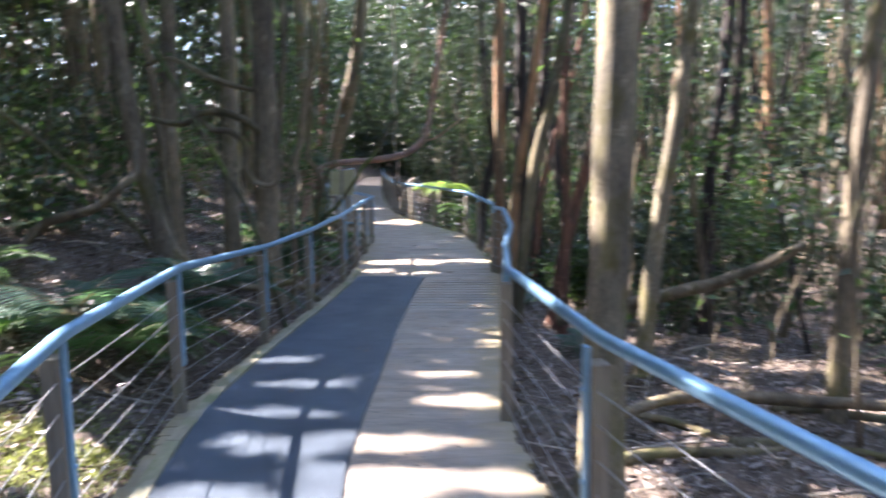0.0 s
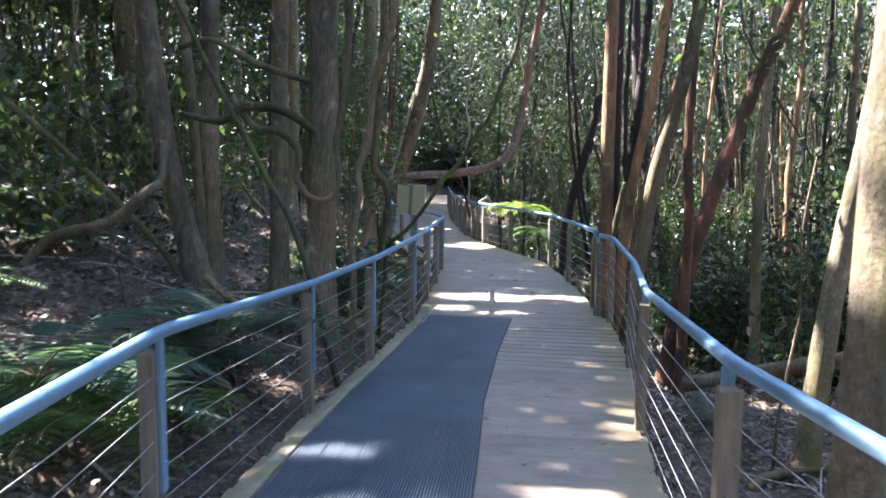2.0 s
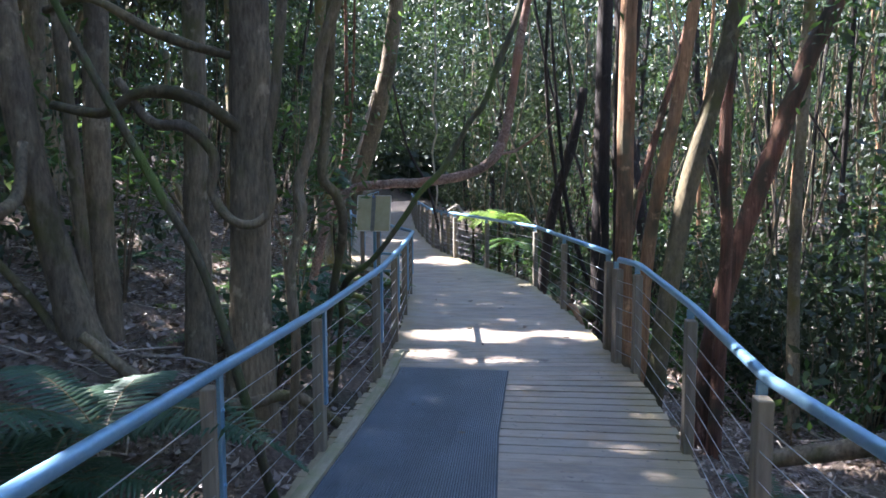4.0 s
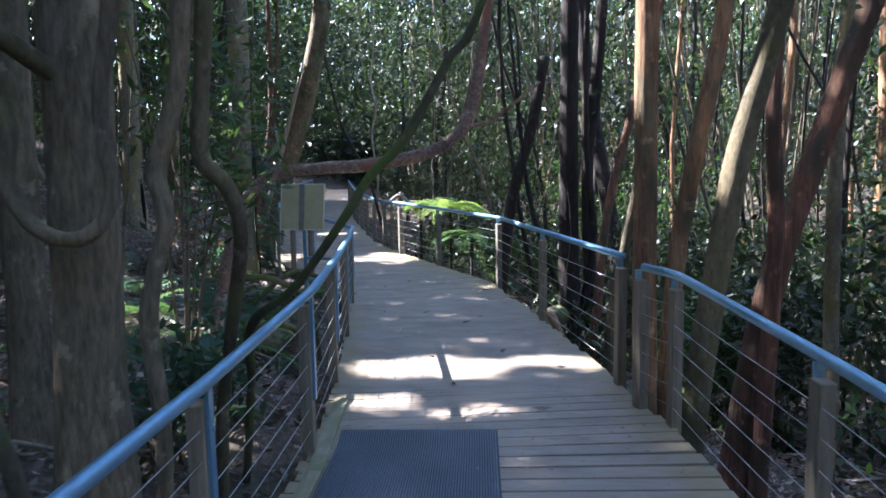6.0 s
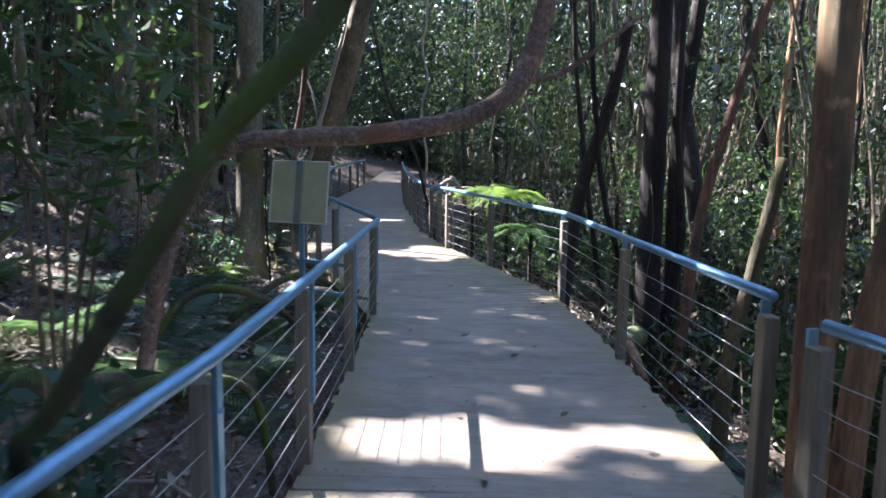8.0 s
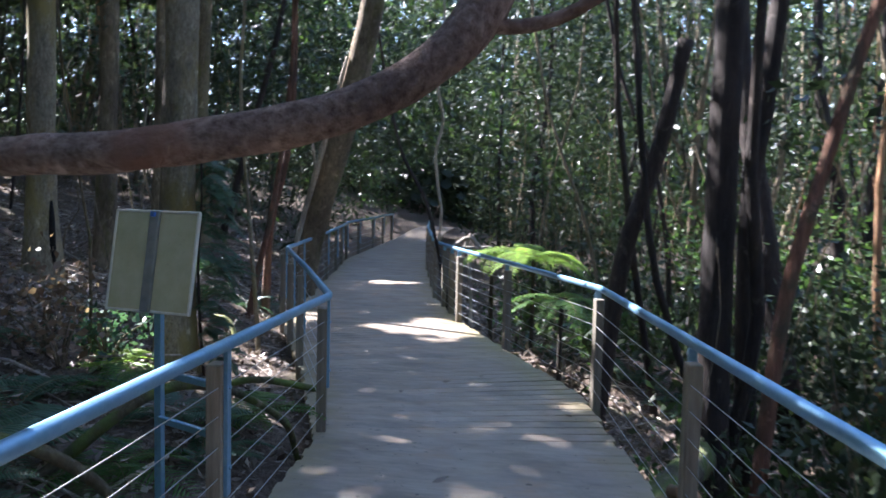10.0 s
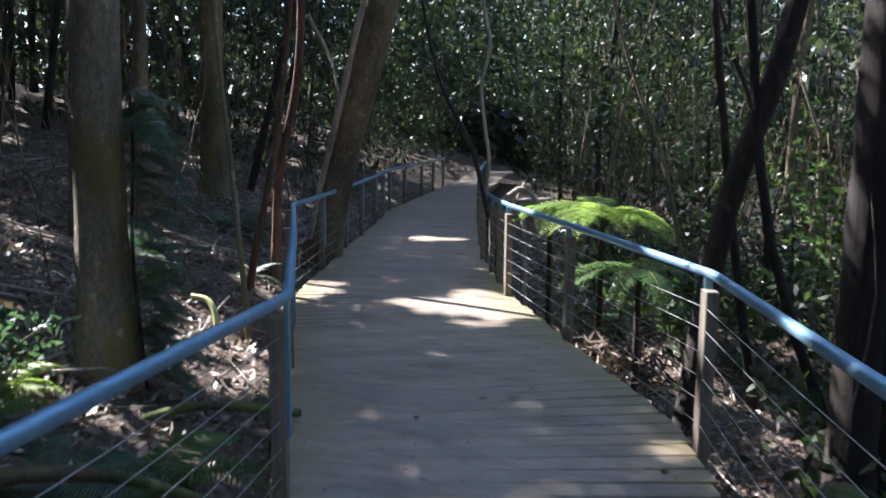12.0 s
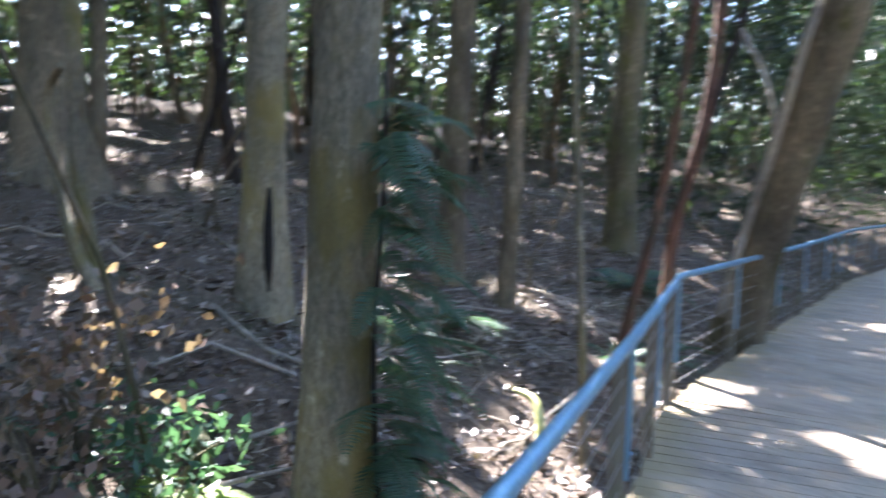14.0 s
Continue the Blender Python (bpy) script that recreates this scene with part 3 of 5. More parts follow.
TREES = [
    ("grey mossy trunk leaning over the bank", [(-1.95, 6.6, 0.2, 0.15), (-2.12, 6.55, 0.9, 0.14), (-2.34, 6.51, 2.04, 0.135), (-2.5, 6.5, 4, 0.12)], BARK_GREY),
    ("slim grey trunk beside a thicker one", [(-2.05, 6.75, 0.2, 0.07), (-2.05, 6.72, 1.2, 0.062), (-2.1, 6.7, 2.2, 0.06), (-2.2, 6.7, 4, 0.05)], BARK_GREY),
    ("straight grey trunk with lichen", [(-2.1, 7.1, 0.2, 0.125), (-2.12, 7.09, 1.7, 0.12), (-2.05, 7.1, 4, 0.105)], BARK_GREY),
    ("grey trunk on the bank among vines", [(-1.47, 7.4, 0.1, 0.13), (-1.45, 7.4, 1.8, 0.115), (-1.4, 7.4, 4, 0.1)], BARK_GREY),
    ("stout fissured trunk wrapped by vines", [(-0.72, 6.56, -0.2, 0.19), (-0.69, 6.56, 0.8, 0.165), (-0.66, 6.56, 2.0, 0.16), (-0.6, 6.56, 4.5, 0.14)], BARK_GREY),
    ("thick mossy trunk leaning over the railing", [(-3.5, 20.0, -0.2, 0.3), (-3.13, 19.81, 1.0, 0.25), (-2.42, 19.45, 3.0, 0.24), (-2.0, 19.3, 5, 0.2)], BARK_GREY),
    ("straight olive-grey trunk with mossy bark", [(-2.22, 13.77, -0.2, 0.19), (-2.2, 13.77, 1.2, 0.17), (-2.15, 13.77, 4, 0.155)], BARK_MOSSY),
    ("grey trunk with a dark hollow at its foot", [(-3.98, 14.42, 0.2, 0.19), (-3.98, 14.42, 1.5, 0.155), (-3.95, 14.42, 4, 0.14)], BARK_MOSSY),
    ("broad lichen-covered trunk on top of the bank", [(-7.2, 14.1, 1.1, 0.42), (-7.3, 14.1, 2.4, 0.32), (-7.4, 14.1, 5, 0.28)], BARK_GREY),
    ("olive-brown straight trunk with mossy foot", [(-6.22, 21.6, 0.3, 0.28), (-6.2, 21.6, 2.6, 0.23), (-6.1, 21.6, 5, 0.2)], BARK_OLIVE),
    ("very thin pale sapling by the railing", [(-2.3, 15.62, -0.2, 0.03), (-2.4, 15.62, 1.0, 0.025), (-2.5, 15.6, 2.4, 0.022), (-2.45, 15.6, 4, 0.02)], BARK_PALE),
    ("thin leaning reddish sapling", [(-2.98, 16.9, -0.2, 0.045), (-2.62, 16.95, 1.6, 0.038), (-2.4, 16.95, 4, 0.03)], BARK_RED),
    ("crooked dark reddish trunk", [(-3.2, 17.9, -0.2, 0.07), (-3.12, 17.9, 0.9, 0.06), (-2.85, 17.9, 2.2, 0.055), (-2.8, 17.9, 4.5, 0.045)], BARK_RED),
    ("orange-brown trunk standing in a gap of the railing", [(2.14, 8.72, -0.5, 0.1), (2.12, 8.72, 1.4, 0.095), (2.14, 8.74, 4, 0.085)], BARK_ORANGE),
    ("slim brown trunk leaning away from the path", [(2.3, 8.8, -0.6, 0.085), (2.34, 8.75, 0.7, 0.075), (2.45, 8.64, 1.6, 0.07), (2.62, 8.64, 2.6, 0.065), (2.8, 8.64, 4.5, 0.06)], BARK_ORANGE),
    ("olive trunk leaning away from the path", [(2.38, 8.5, -0.6, 0.11), (2.55, 8.48, 0.8, 0.1), (2.68, 8.47, 1.6, 0.098), (2.95, 8.47, 2.7, 0.09), (3.2, 8.47, 4.5, 0.08)], BARK_OLIVE),
    ("reddish stringy trunk leaning far over", [(3.0, 9.3, -0.8, 0.14), (3.16, 9.3, 0.26, 0.125), (3.34, 9.3, 0.95, 0.115), (3.6, 9.3, 1.79, 0.11), (3.87, 9.3, 2.6, 0.1), (4.4, 9.3, 4.3, 0.09)], BARK_RED),
    ("slim reddish trunk with peeling strips", [(3.1, 9.1, -0.8, 0.08), (3.12, 9.0, 0.9, 0.07), (3.07, 9.0, 1.86, 0.065), (3.12, 9.0, 4.0, 0.06)], BARK_RED),
    ("tall pale mossy trunk beside the railing", [(2.94, 2.6, -0.9, 0.19), (2.98, 2.59, 0.6, 0.165), (3.02, 2.59, 2, 0.16), (3.08, 2.59, 4.5, 0.15)], BARK_PALE),
    ("grey trunk with sunlit bark", [(3.85, 6.4, -0.9, 0.13), (4.0, 6.35, 0.8, 0.11), (4.2, 6.35, 2.2, 0.1), (4.4, 6.35, 4.5, 0.09)], BARK_PALE),
    ("dark straight trunk in the gully", [(2.5, 15.9, -1.6, 0.21), (2.48, 15.9, 1.4, 0.18), (2.5, 15.9, 4.5, 0.16)], BARK_DARK),
    ("dark trunk beside another", [(2.95, 16.4, -1.6, 0.14), (2.85, 16.4, 1.2, 0.12), (2.98, 16.4, 2.6, 0.115), (3.15, 16.4, 5, 0.1)], BARK_DARK),
    ("reddish leaning sapling in the gully", [(2.75, 15.0, -1.6, 0.085), (2.95, 15.1, 0.5, 0.08), (3.35, 15.2, 2.2, 0.07), (3.9, 15.3, 4.5, 0.06)], BARK_RED),
    ("pale thin trunk with peeling bark", [(4.3, 10.6, -0.9, 0.09), (4.25, 10.6, 1.2, 0.075), (4.3, 10.6, 3, 0.07)], BARK_PALE),
    ("dark thin trunk among shrubs", [(5.3, 9.4, -0.9, 0.13), (5.3, 9.4, 1.2, 0.11), (5.5, 9.4, 3.5, 0.1)], BARK_DARK),
    ("dark trunk behind the railing", [(5.6, 5.2, -0.9, 0.12), (5.65, 5.2, 1.2, 0.1), (5.8, 5.2, 3.5, 0.09)], BARK_GREY),
    ("grey trunk on the bank in shade", [(-4.6, 9.9, 0.5, 0.16), (-4.55, 9.9, 2, 0.14), (-4.5, 9.9, 4, 0.13)], BARK_GREY),
    ("grey trunk on the slope in shade", [(-5.2, 17.2, 0.7, 0.17), (-5.15, 17.2, 2, 0.15), (-5.1, 17.2, 4, 0.14)], BARK_GREY),
    ("slim trunk on the slope", [(-4.5, 17.3, 0.5, 0.1), (-4.45, 17.3, 2, 0.09), (-4.4, 17.3, 4, 0.08)], BARK_GREY),
]
for label, pts, mat in TREES:
    made = tree(label, pts, mat)
    if "hollow" in label:
        # a near-black plug on the bark paints the shade inside the hollow
        rows = [(-3.815, 14.35, 0.5, 0.012), (-3.827, 14.36, 0.62, 0.03), (-3.833, 14.365, 0.85, 0.034), (-3.84, 14.37, 1.05, 0.0265), (-3.85, 14.38, 1.2, 0.01)]
        part_mesh("hollow", tubes_mesh("hollow", [rows], HOLLOW, 8, 0.2, 14), made, "near-black plug painted as the shade in a rotten slit")
tree("leaning dark broken trunk without a crown", [(1.35, 17.0, -1.5, 0.13), (1.6, 17.0, 0.6, 0.12), (1.95, 17.0, 1.9, 0.11), (2.2, 17.0, 3.15, 0.1)], BARK_DARK, crown=False, name="dead_tree")


# ---- branches, vines and fallen wood ----
def wood(name, label, category, rows, mat, sides=10, rough=0.22, n=0, twigs=()):
    ob = thing(name, label, category, rows[0][:3])
    part_mesh("stem", tubes_mesh(name, [rows], mat, sides, rough, n or len(rows) * 9), ob)
    for t in twigs:
        part_mesh("twig", tubes_mesh("twig", [t], mat, 6, 0.15, len(t) * 6), ob)
    return ob


wood("fallen_branch", "thick flaky brown branch arching across the path", "branch",
     [(-1.15, 9.3, gz(-1.15, 9.3) - 0.1, 0.05), (-1.05, 9.35, 0.5, 0.05), (-0.88, 9.45, 1.15, 0.05), (-0.66, 9.55, 1.38, 0.05), (-0.3, 9.55, 1.43, 0.05), (0.15, 9.5, 1.46, 0.052), (0.5, 9.5, 1.52, 0.052), (0.76, 9.55, 1.63, 0.05), (0.92, 9.65, 1.85, 0.056), (1.02, 9.75, 2.3, 0.05), (1.15, 9.9, 3.2, 0.045), (1.5, 10.0, 5.0, 0.04)],
     BARK_BRANCH, 12, 0.25, 0,
     [[(0.85, 9.6, 1.75, 0.02), (1.1, 9.7, 1.8, 0.016), (1.5, 9.8, 2.1, 0.01)]])
wood("vine", "mossy stem leaning over the railing across the path", "vine",
     [(-0.42, 7.7, gz(-0.42, 7.7) - 0.05, 0.026), (-0.26, 7.4, 0.3, 0.024), (-0.13, 7.0, 0.72, 0.022), (0.17, 6.7, 0.98, 0.021), (0.41, 6.6, 1.28, 0.02), (0.52, 6.6, 1.446, 0.02), (0.68, 6.6, 1.61, 0.02), (0.85, 6.62, 1.907, 0.019), (1.0, 6.65, 2.18, 0.019), (1.3, 6.8, 3.4, 0.017), (1.5, 7, 7.0, 0.012)], MOSSY, 9, 0.25)
for pts in ([(-0.9, 8.1, 0.0), (-0.75, 8.3, 0.32), (-0.5, 8.6, 0.38), (-0.32, 8.9, 0.2), (-0.3, 9.1, -0.15)], [(-1.5, 9.9, 0.1), (-1.2, 10.1, 0.42), (-0.85, 10.3, 0.4), (-0.6, 10.5, 0.1), (-0.55, 10.6, -0.3)], [(-1.6, 11.2, 0.0), (-1.1, 11.5, 0.25), (-0.9, 11.9, 0.22), (-0.7, 12.4, -0.1), (-0.7, 12.7, -0.35)]):
    wood("mossy_branch", "mossy curling branch among the ferns", "branch", [(x, y, max(z, gz(x, y)) if 0 < i < 4 else gz(x, y) - 0.03, 0.032 - 0.003 * i) for i, (x, y, z) in enumerate(pts)], MOSSY, 8, 0.28)
wood("vine", "mossy straight pole leaning on the bank", "vine",
     [(-0.2, 5.6, gz(-0.2, 5.6) - 0.05, 0.032), (-0.57, 5.6, 0.93, 0.03), (-0.89, 5.6, 1.54, 0.028), (-1.5, 5.6, 2.7, 0.024), (-2.2, 5.7, 4.3, 0.018)], MOSSY, 8)
wood("branch", "thick dark branch hooking into the stout trunk", "branch",
     [(-0.68, 6.5, 1.85, 0.045), (-0.86, 6.3, 2.03, 0.046), (-1.1, 6.3, 2.11, 0.044), (-1.35, 6.3, 2.1, 0.04), (-1.6, 6.3, 1.98, 0.036), (-2.05, 6.45, 2.05, 0.03)], BARK_OLIVE, 9, 0.25)
wood("vine", "thick crooked vine slung from the leaning trunk", "vine",
     [(-3.5, 5.9, gz(-3.5, 5.9) - 0.05, 0.05), (-3.27, 6.0, 0.82, 0.055), (-2.92, 5.9, 0.92, 0.055), (-2.5, 5.9, 1.04, 0.052), (-2.2, 5.95, 1.28, 0.05), (-2.17, 6.2, 1.43, 0.045), (-2.24, 6.38, 1.79, 0.035)], BARK_GREY, 10, 0.28)
wood("vine", "long slanting dead stem on the bank", "vine",
     [(-4.6, 6.4, 2.7, 0.03), (-4.04, 6.4, 2.24, 0.032), (-3.67, 6.4, 1.96, 0.034), (-3.06, 6.4, 1.45, 0.034), (-2.4, 6.5, 0.75, 0.034), (-2.1, 6.5, gz(-2.1, 6.5), 0.034)], BARK_OLIVE, 8)
wood("tree_stump", "leaning brown broken stem beside the railing", "stump",
     [(2.12, 10.3, gz(2.1, 10.3) - 0.1, 0.06), (2.19, 10.3, 0.09, 0.045), (2.29, 10.3, 0.63, 0.04), (2.37, 10.3, 1.05, 0.04), (2.42, 10.3, 1.36, 0.03)], BARK_OLIVE, 10, 0.3)
for x0, y0, a0, lg, rr in ((3.2, 3.4, 20, 1.6, 0.06), (3.4, 4.9, -25, 1.9, 0.05), (4.2, 3.9, 15, 2.4, 0.055), (3.3, 5.9, 35, 1.5, 0.045), (5.0, 5.3, -10, 2.2, 0.06)):
    c0, s0 = math.cos(radians(a0)), math.sin(radians(a0))
    wood("tree_root", "crooked root snaking over the litter", "root",
         [(x0 + lg * k * c0 - 0.14 * math.sin(k * 7) * s0, y0 + lg * k * s0 + 0.14 * math.sin(k * 7) * c0, gz(x0 + lg * k * c0, y0 + lg * k * s0) + 0.05, rr * (1 - 0.5 * k)) for k in (0, 0.2, 0.4, 0.6, 0.8, 1.0)], BARK_OLIVE, 8, 0.3)
wood("vine", "crooked brown vine hanging beside the railing", "vine",
     [(-0.35, 6.3, gz(-0.35, 6.3) - 0.1, 0.035), (-0.28, 6.28, 0.4, 0.032), (-0.3, 6.27, 0.95, 0.036), (-0.21, 6.26, 1.3, 0.034), (-0.24, 6.27, 1.5, 0.04), (-0.14, 6.26, 1.8, 0.034), (-0.05, 6.2, 2.3, 0.036), (0.2, 6.1, 3.4, 0.03), (0.1, 6.2, 7, 0.025)], BARK_GREY)
wood("vine", "olive-brown vine bending around itself by the railing", "vine",
     [(-0.3, 6.95, gz(-0.3, 6.95) - 0.1, 0.03), (-0.24, 6.85, 0.3, 0.03), (-0.13, 6.7, 0.75, 0.03), (0.0, 6.5, 1.2, 0.03), (-0.02, 6.42, 1.42, 0.034), (-0.1, 6.36, 1.55, 0.036), (-0.07, 6.34, 1.85, 0.032), (-0.02, 6.3, 2.3, 0.034), (0.1, 6.2, 4, 0.03), (0.3, 6.2, 8, 0.02)], BARK_OLIVE)
wood("vine", "thick looping vine slung around a trunk", "vine",
     [(-1.5, 6.35, 2.2, 0.03), (-1.25, 6.3, 1.92, 0.036), (-1.0, 6.28, 1.88, 0.038), (-0.82, 6.3, 1.7, 0.036), (-0.84, 6.3, 1.45, 0.034), (-0.7, 6.27, 1.27, 0.034), (-0.52, 6.25, 1.25, 0.032), (-0.42, 6.28, 1.4, 0.03), (-0.45, 6.3, 1.75, 0.032), (-0.38, 6.3, 2.2, 0.034), (-0.3, 6.3, 3.5, 0.03), (-0.4, 6.3, 7, 0.02)], BARK_GREY)
wood("vine", "dark vine lying across the trunk's foot", "vine",
     [(-1.7, 6.1, 0.5, 0.04), (-1.2, 6.2, 0.1, 0.045), (-0.7, 6.32, 0.0, 0.045), (-0.35, 6.4, 0.05, 0.04), (-0.1, 6.7, -0.25, 0.04), (-0.1, 7.2, gz(-0.1, 7.2), 0.035)], BARK_GREY)
wood("vine", "pale crooked vine hanging above the path", "vine",
     [(-1.2, 20.1, 0.2, 0.02), (-1.1, 19.9, 1.0, 0.024), (-1.16, 19.87, 1.5, 0.0265), (-1.2, 19.87, 2.0, 0.022), (-1.1, 19.87, 2.5, 0.0265), (-1.2, 19.87, 3.1, 0.022), (-1.12, 19.87, 4, 0.024), (-1.2, 19.9, 8, 0.02)], DEADWOOD)
wood("sapling", "dark slanting sapling over the far path", "tree",
     [(-0.75, 19.6, gz(-0.75, 19.6), 0.035), (-1.3, 20, 1.0, 0.03), (-1.9, 20.2, 2.2, 0.0265), (-2.4, 20.3, 4.5, 0.02)], BARK_DARK)
wood("dead_bark", "curled strip of white peeling bark", "bark", [(-3.72, 20.05, 2.98, 0.03), (-3.62, 20.0, 2.8, 0.04), (-3.5, 20.0, 2.62, 0.028), (-3.3, 19.95, 2.2, 0.02), (-3.2, 19.9, 1.6, 0.02)], DEADWOOD, 6)
wood("dead_stick", "long bleached strip leaning on the mossy trunk", "branch", [(-3.55, 19.6, -0.1, 0.04), (-3.3, 19.6, 0.9, 0.045), (-3.0, 19.45, 1.75, 0.045), (-2.72, 19.3, 2.6, 0.04), (-2.5, 19.3, 3.4, 0.03)], DEADWOOD, 7)
wood("mossy_log", "mossy log lying in the gully by the deck", "log", [(1.55, 12.6, -0.75, 0.12), (1.9, 13.6, -0.7, 0.13), (2.2, 14.6, -0.85, 0.13), (2.3, 15.4, -1.1, 0.11)], MOSSY, 12, 0.3)
wood("branch_stub", "broken orange-brown branch stub beside the railing", "branch", [(1.95, 12.0, -0.6, 0.04), (1.85, 12.4, -0.4, 0.05), (1.75, 12.7, -0.45, 0.045)], BARK_ORANGE, 8)
wood("fallen_log", "old grey log lying on the bank", "log", [(-2.4, 8.4, 0.2, 0.09), (-1.4, 9.4, 0.02, 0.1), (-0.9, 10.3, -0.22, 0.09)], MOSSY, 10, 0.3)
wood("fallen_log", "long dark branch lying down the slope", "log", [(-4.0, 5.2, 0.75, 0.06), (-3.0, 4.6, 0.5, 0.07), (-2.0, 4.2, 0.15, 0.06), (-1.4, 3.9, -0.05, 0.05)], BARK_GREY, 8)
wood("fallen_log", "curving dead branch on the forest floor", "log", [(3.1, 4.0, -0.75, 0.05), (4.0, 4.6, -0.72, 0.06), (5.2, 4.6, -0.75, 0.06), (6.4, 4.2, -0.7, 0.05)], BARK_GREY, 8)
wood("fallen_log", "grey fallen trunk in the undergrowth", "log", [(2.9, 7.2, -0.6, 0.08), (3.8, 6.9, -0.3, 0.08), (4.9, 6.5, 0.1, 0.07), (5.6, 6.3, 0.5, 0.05)], BARK_GREY, 8)
wood("forked_sapling", "pale forked sapling leaning on the bank", "tree", [(-3.6, 13.6, 0.1, 0.04), (-4.3, 13.4, 0.75, 0.04), (-4.75, 13.4, 1.35, 0.035), (-4.85, 13.4, 1.75, 0.03), (-4.6, 13.4, 1.9, 0.025)], BARK_PALE, 8, 0.2, 0,
     [[(-4.3, 13.5, 0.5, 0.06), (-4.55, 13.5, 1.1, 0.06), (-4.65, 13.5, 1.7, 0.055), (-4.7, 13.5, 3.5, 0.05)]])
wood("mossy_branch", "mossy bent branch at the trunk's foot", "branch", [(-2.75, 13.4, -0.2, 0.03), (-2.7, 13.35, 0.1, 0.035), (-2.5, 13.3, 0.2, 0.03), (-2.35, 13.3, -0.1, 0.03)], MOSSY, 8)
wood("mossy_branch", "mossy branch lying by the railing", "branch", [(-1.9, 13.1, -0.32, 0.03), (-1.6, 13.3, -0.18, 0.03), (-1.35, 13.5, -0.15, 0.03), (-1.0, 13.9, -0.3, 0.028)], MOSSY, 8)
wood("branch", "dark branch reaching out from the trunks", "branch", [(-0.7, 6.5, 2.35, 0.03), (-1.2, 6.4, 2.5, 0.035), (-1.7, 6.4, 2.75, 0.03), (-2.1, 6.5, 2.7, 0.025)], BARK_OLIVE, 8)
wood("yellow_stalk", "curved yellow-green fern stalk over the litter", "stalk", [(-2.75, 15.5, -0.02, 0.018), (-2.6, 15.5, -0.05, 0.0265), (-2.5, 15.45, -0.16, 0.028), (-2.47, 15.4, -0.28, 0.0265), (-2.5, 15.35, -0.4, 0.022)], YELLOW_STALK, 7, 0.1)


def stick_pile():
    s = thing("stick_pile", "sunlit bleached sticks caught on the railing", "sticks", (-0.63, 19.8, -0.3))
    for a in ([(-0.95, 19.8, 0.45, 0.034), (-0.65, 20.0, 0.66, 0.034), (-0.4, 19.9, 0.42, 0.03)], [(-0.75, 20.0, 0.42, 0.03), (-0.63, 20.0, 0.72, 0.03)], [(-1.0, 19.6, 0.5, 0.026), (-0.3, 20.1, 0.5, 0.03)], [(-0.6, 20, 0.7, 0.026), (-0.42, 20, 0.3, 0.026)],
              [(-0.66, 20.0, 0.5, 0.034), (-0.6, 19.9, -0.1, 0.034), (-0.55, 19.8, gz(-0.55, 19.8), 0.034)]):
        part_mesh("stick", tubes_mesh("stick", [a], DEADWOOD, 6, 0.15, 6), s)


stick_pile()


# ---- ferns ----
def frond_mesh(mat, length=0.9, wide=0.2, pairs=26, droop=0.55, two=True):
    """An arching frond in its own coordinates, going out along +x, with a pair of toothed leaflets at each step."""
    verts, faces = [], []
    def rib(t):
        return Vector((length * (t - 0.12 * t * t), 0, length * (0.42 * t - droop * t * t)))
    rows = [(*rib(t), 0.006 * (1 - 0.8 * t)) for t in np.linspace(0, 1, 9)]
    v, f = tube(rows, 4)
    verts += v
    faces += f
    nstalk = len(f)
    for i in range(pairs):
        t = 0.1 + 0.9 * i / pairs
        p = rib(t)
        L = wide * (math.sin(math.pi * (0.12 + 0.88 * t) ** 0.8) ** 0.75) * random.uniform(0.9, 1.08) + 0.012
        w = length * 0.9 / pairs * 0.82
        for s in (-1, 1):
            tip = p + Vector((L * 0.32, s * L, -L * random.uniform(0.12, 0.32)))
            mid = p.lerp(tip, 0.5) + Vector((0, 0, 0.012))
            k = len(verts)
            verts += [p + Vector((-w * 0.3, 0, 0)), mid + Vector((-w * 0.55, 0, -0.006)), tip, mid + Vector((w * 0.55, 0, -0.006)), p + Vector((w * 0.3, 0, 0)), mid]
            faces += [(k, k + 1, k + 5), (k + 1, k + 2, k + 5), (k + 2, k + 3, k + 5), (k + 3, k + 4, k + 5), (k + 4, k, k + 5)]
    me = mesh_from("frond", verts, faces, mat)
    me.materials.append(STALK)
    for i in range(nstalk):
        me.polygons[i].material_index = 1
    return me


FRONDS = {m.name: [frond_mesh(m, 1.0, random.uniform(0.16, 0.22), 28, random.uniform(0.45, 0.75)) for _ in range(3)] for m in (FERN, FERN_LIME, FERN_BLUE)}


def fern(label, x, y, size, count, mat, z=None, group="forest ferns", spread=(0, 360), stem=None, up=12):
    zz = gz(x, y) if z is None else z
    f = thing("fern", label, "fern", (x, y, gz(x, y)), group)
    if stem:
        part_mesh("trunk", tubes_mesh("trunk", [[(x, y, gz(x, y) - 0.1, stem * 1.2), (x, y, (gz(x, y) + zz) / 2, stem), (x, y, zz + 0.03, stem * 0.9)]], BARK_DARK, 9, 0.3, 10), f, "dark fibrous fern trunk")
    for i in range(count):
        a = spread[0] + (spread[1] - spread[0]) * (i + random.uniform(-0.3, 0.3)) / count
        fr = new("frond", random.choice(FRONDS[mat.name]))
        fr.parent = f
        s = size * random.uniform(0.75, 1.15)
        fr.matrix_local = Matrix.Translation((0, 0, zz - gz(x, y))) @ pose(0, 0, 0, random.uniform(-12, 12), -random.uniform(up - 12, up + 14), a) @ Matrix.Diagonal((s, s, s, 1))
    return f


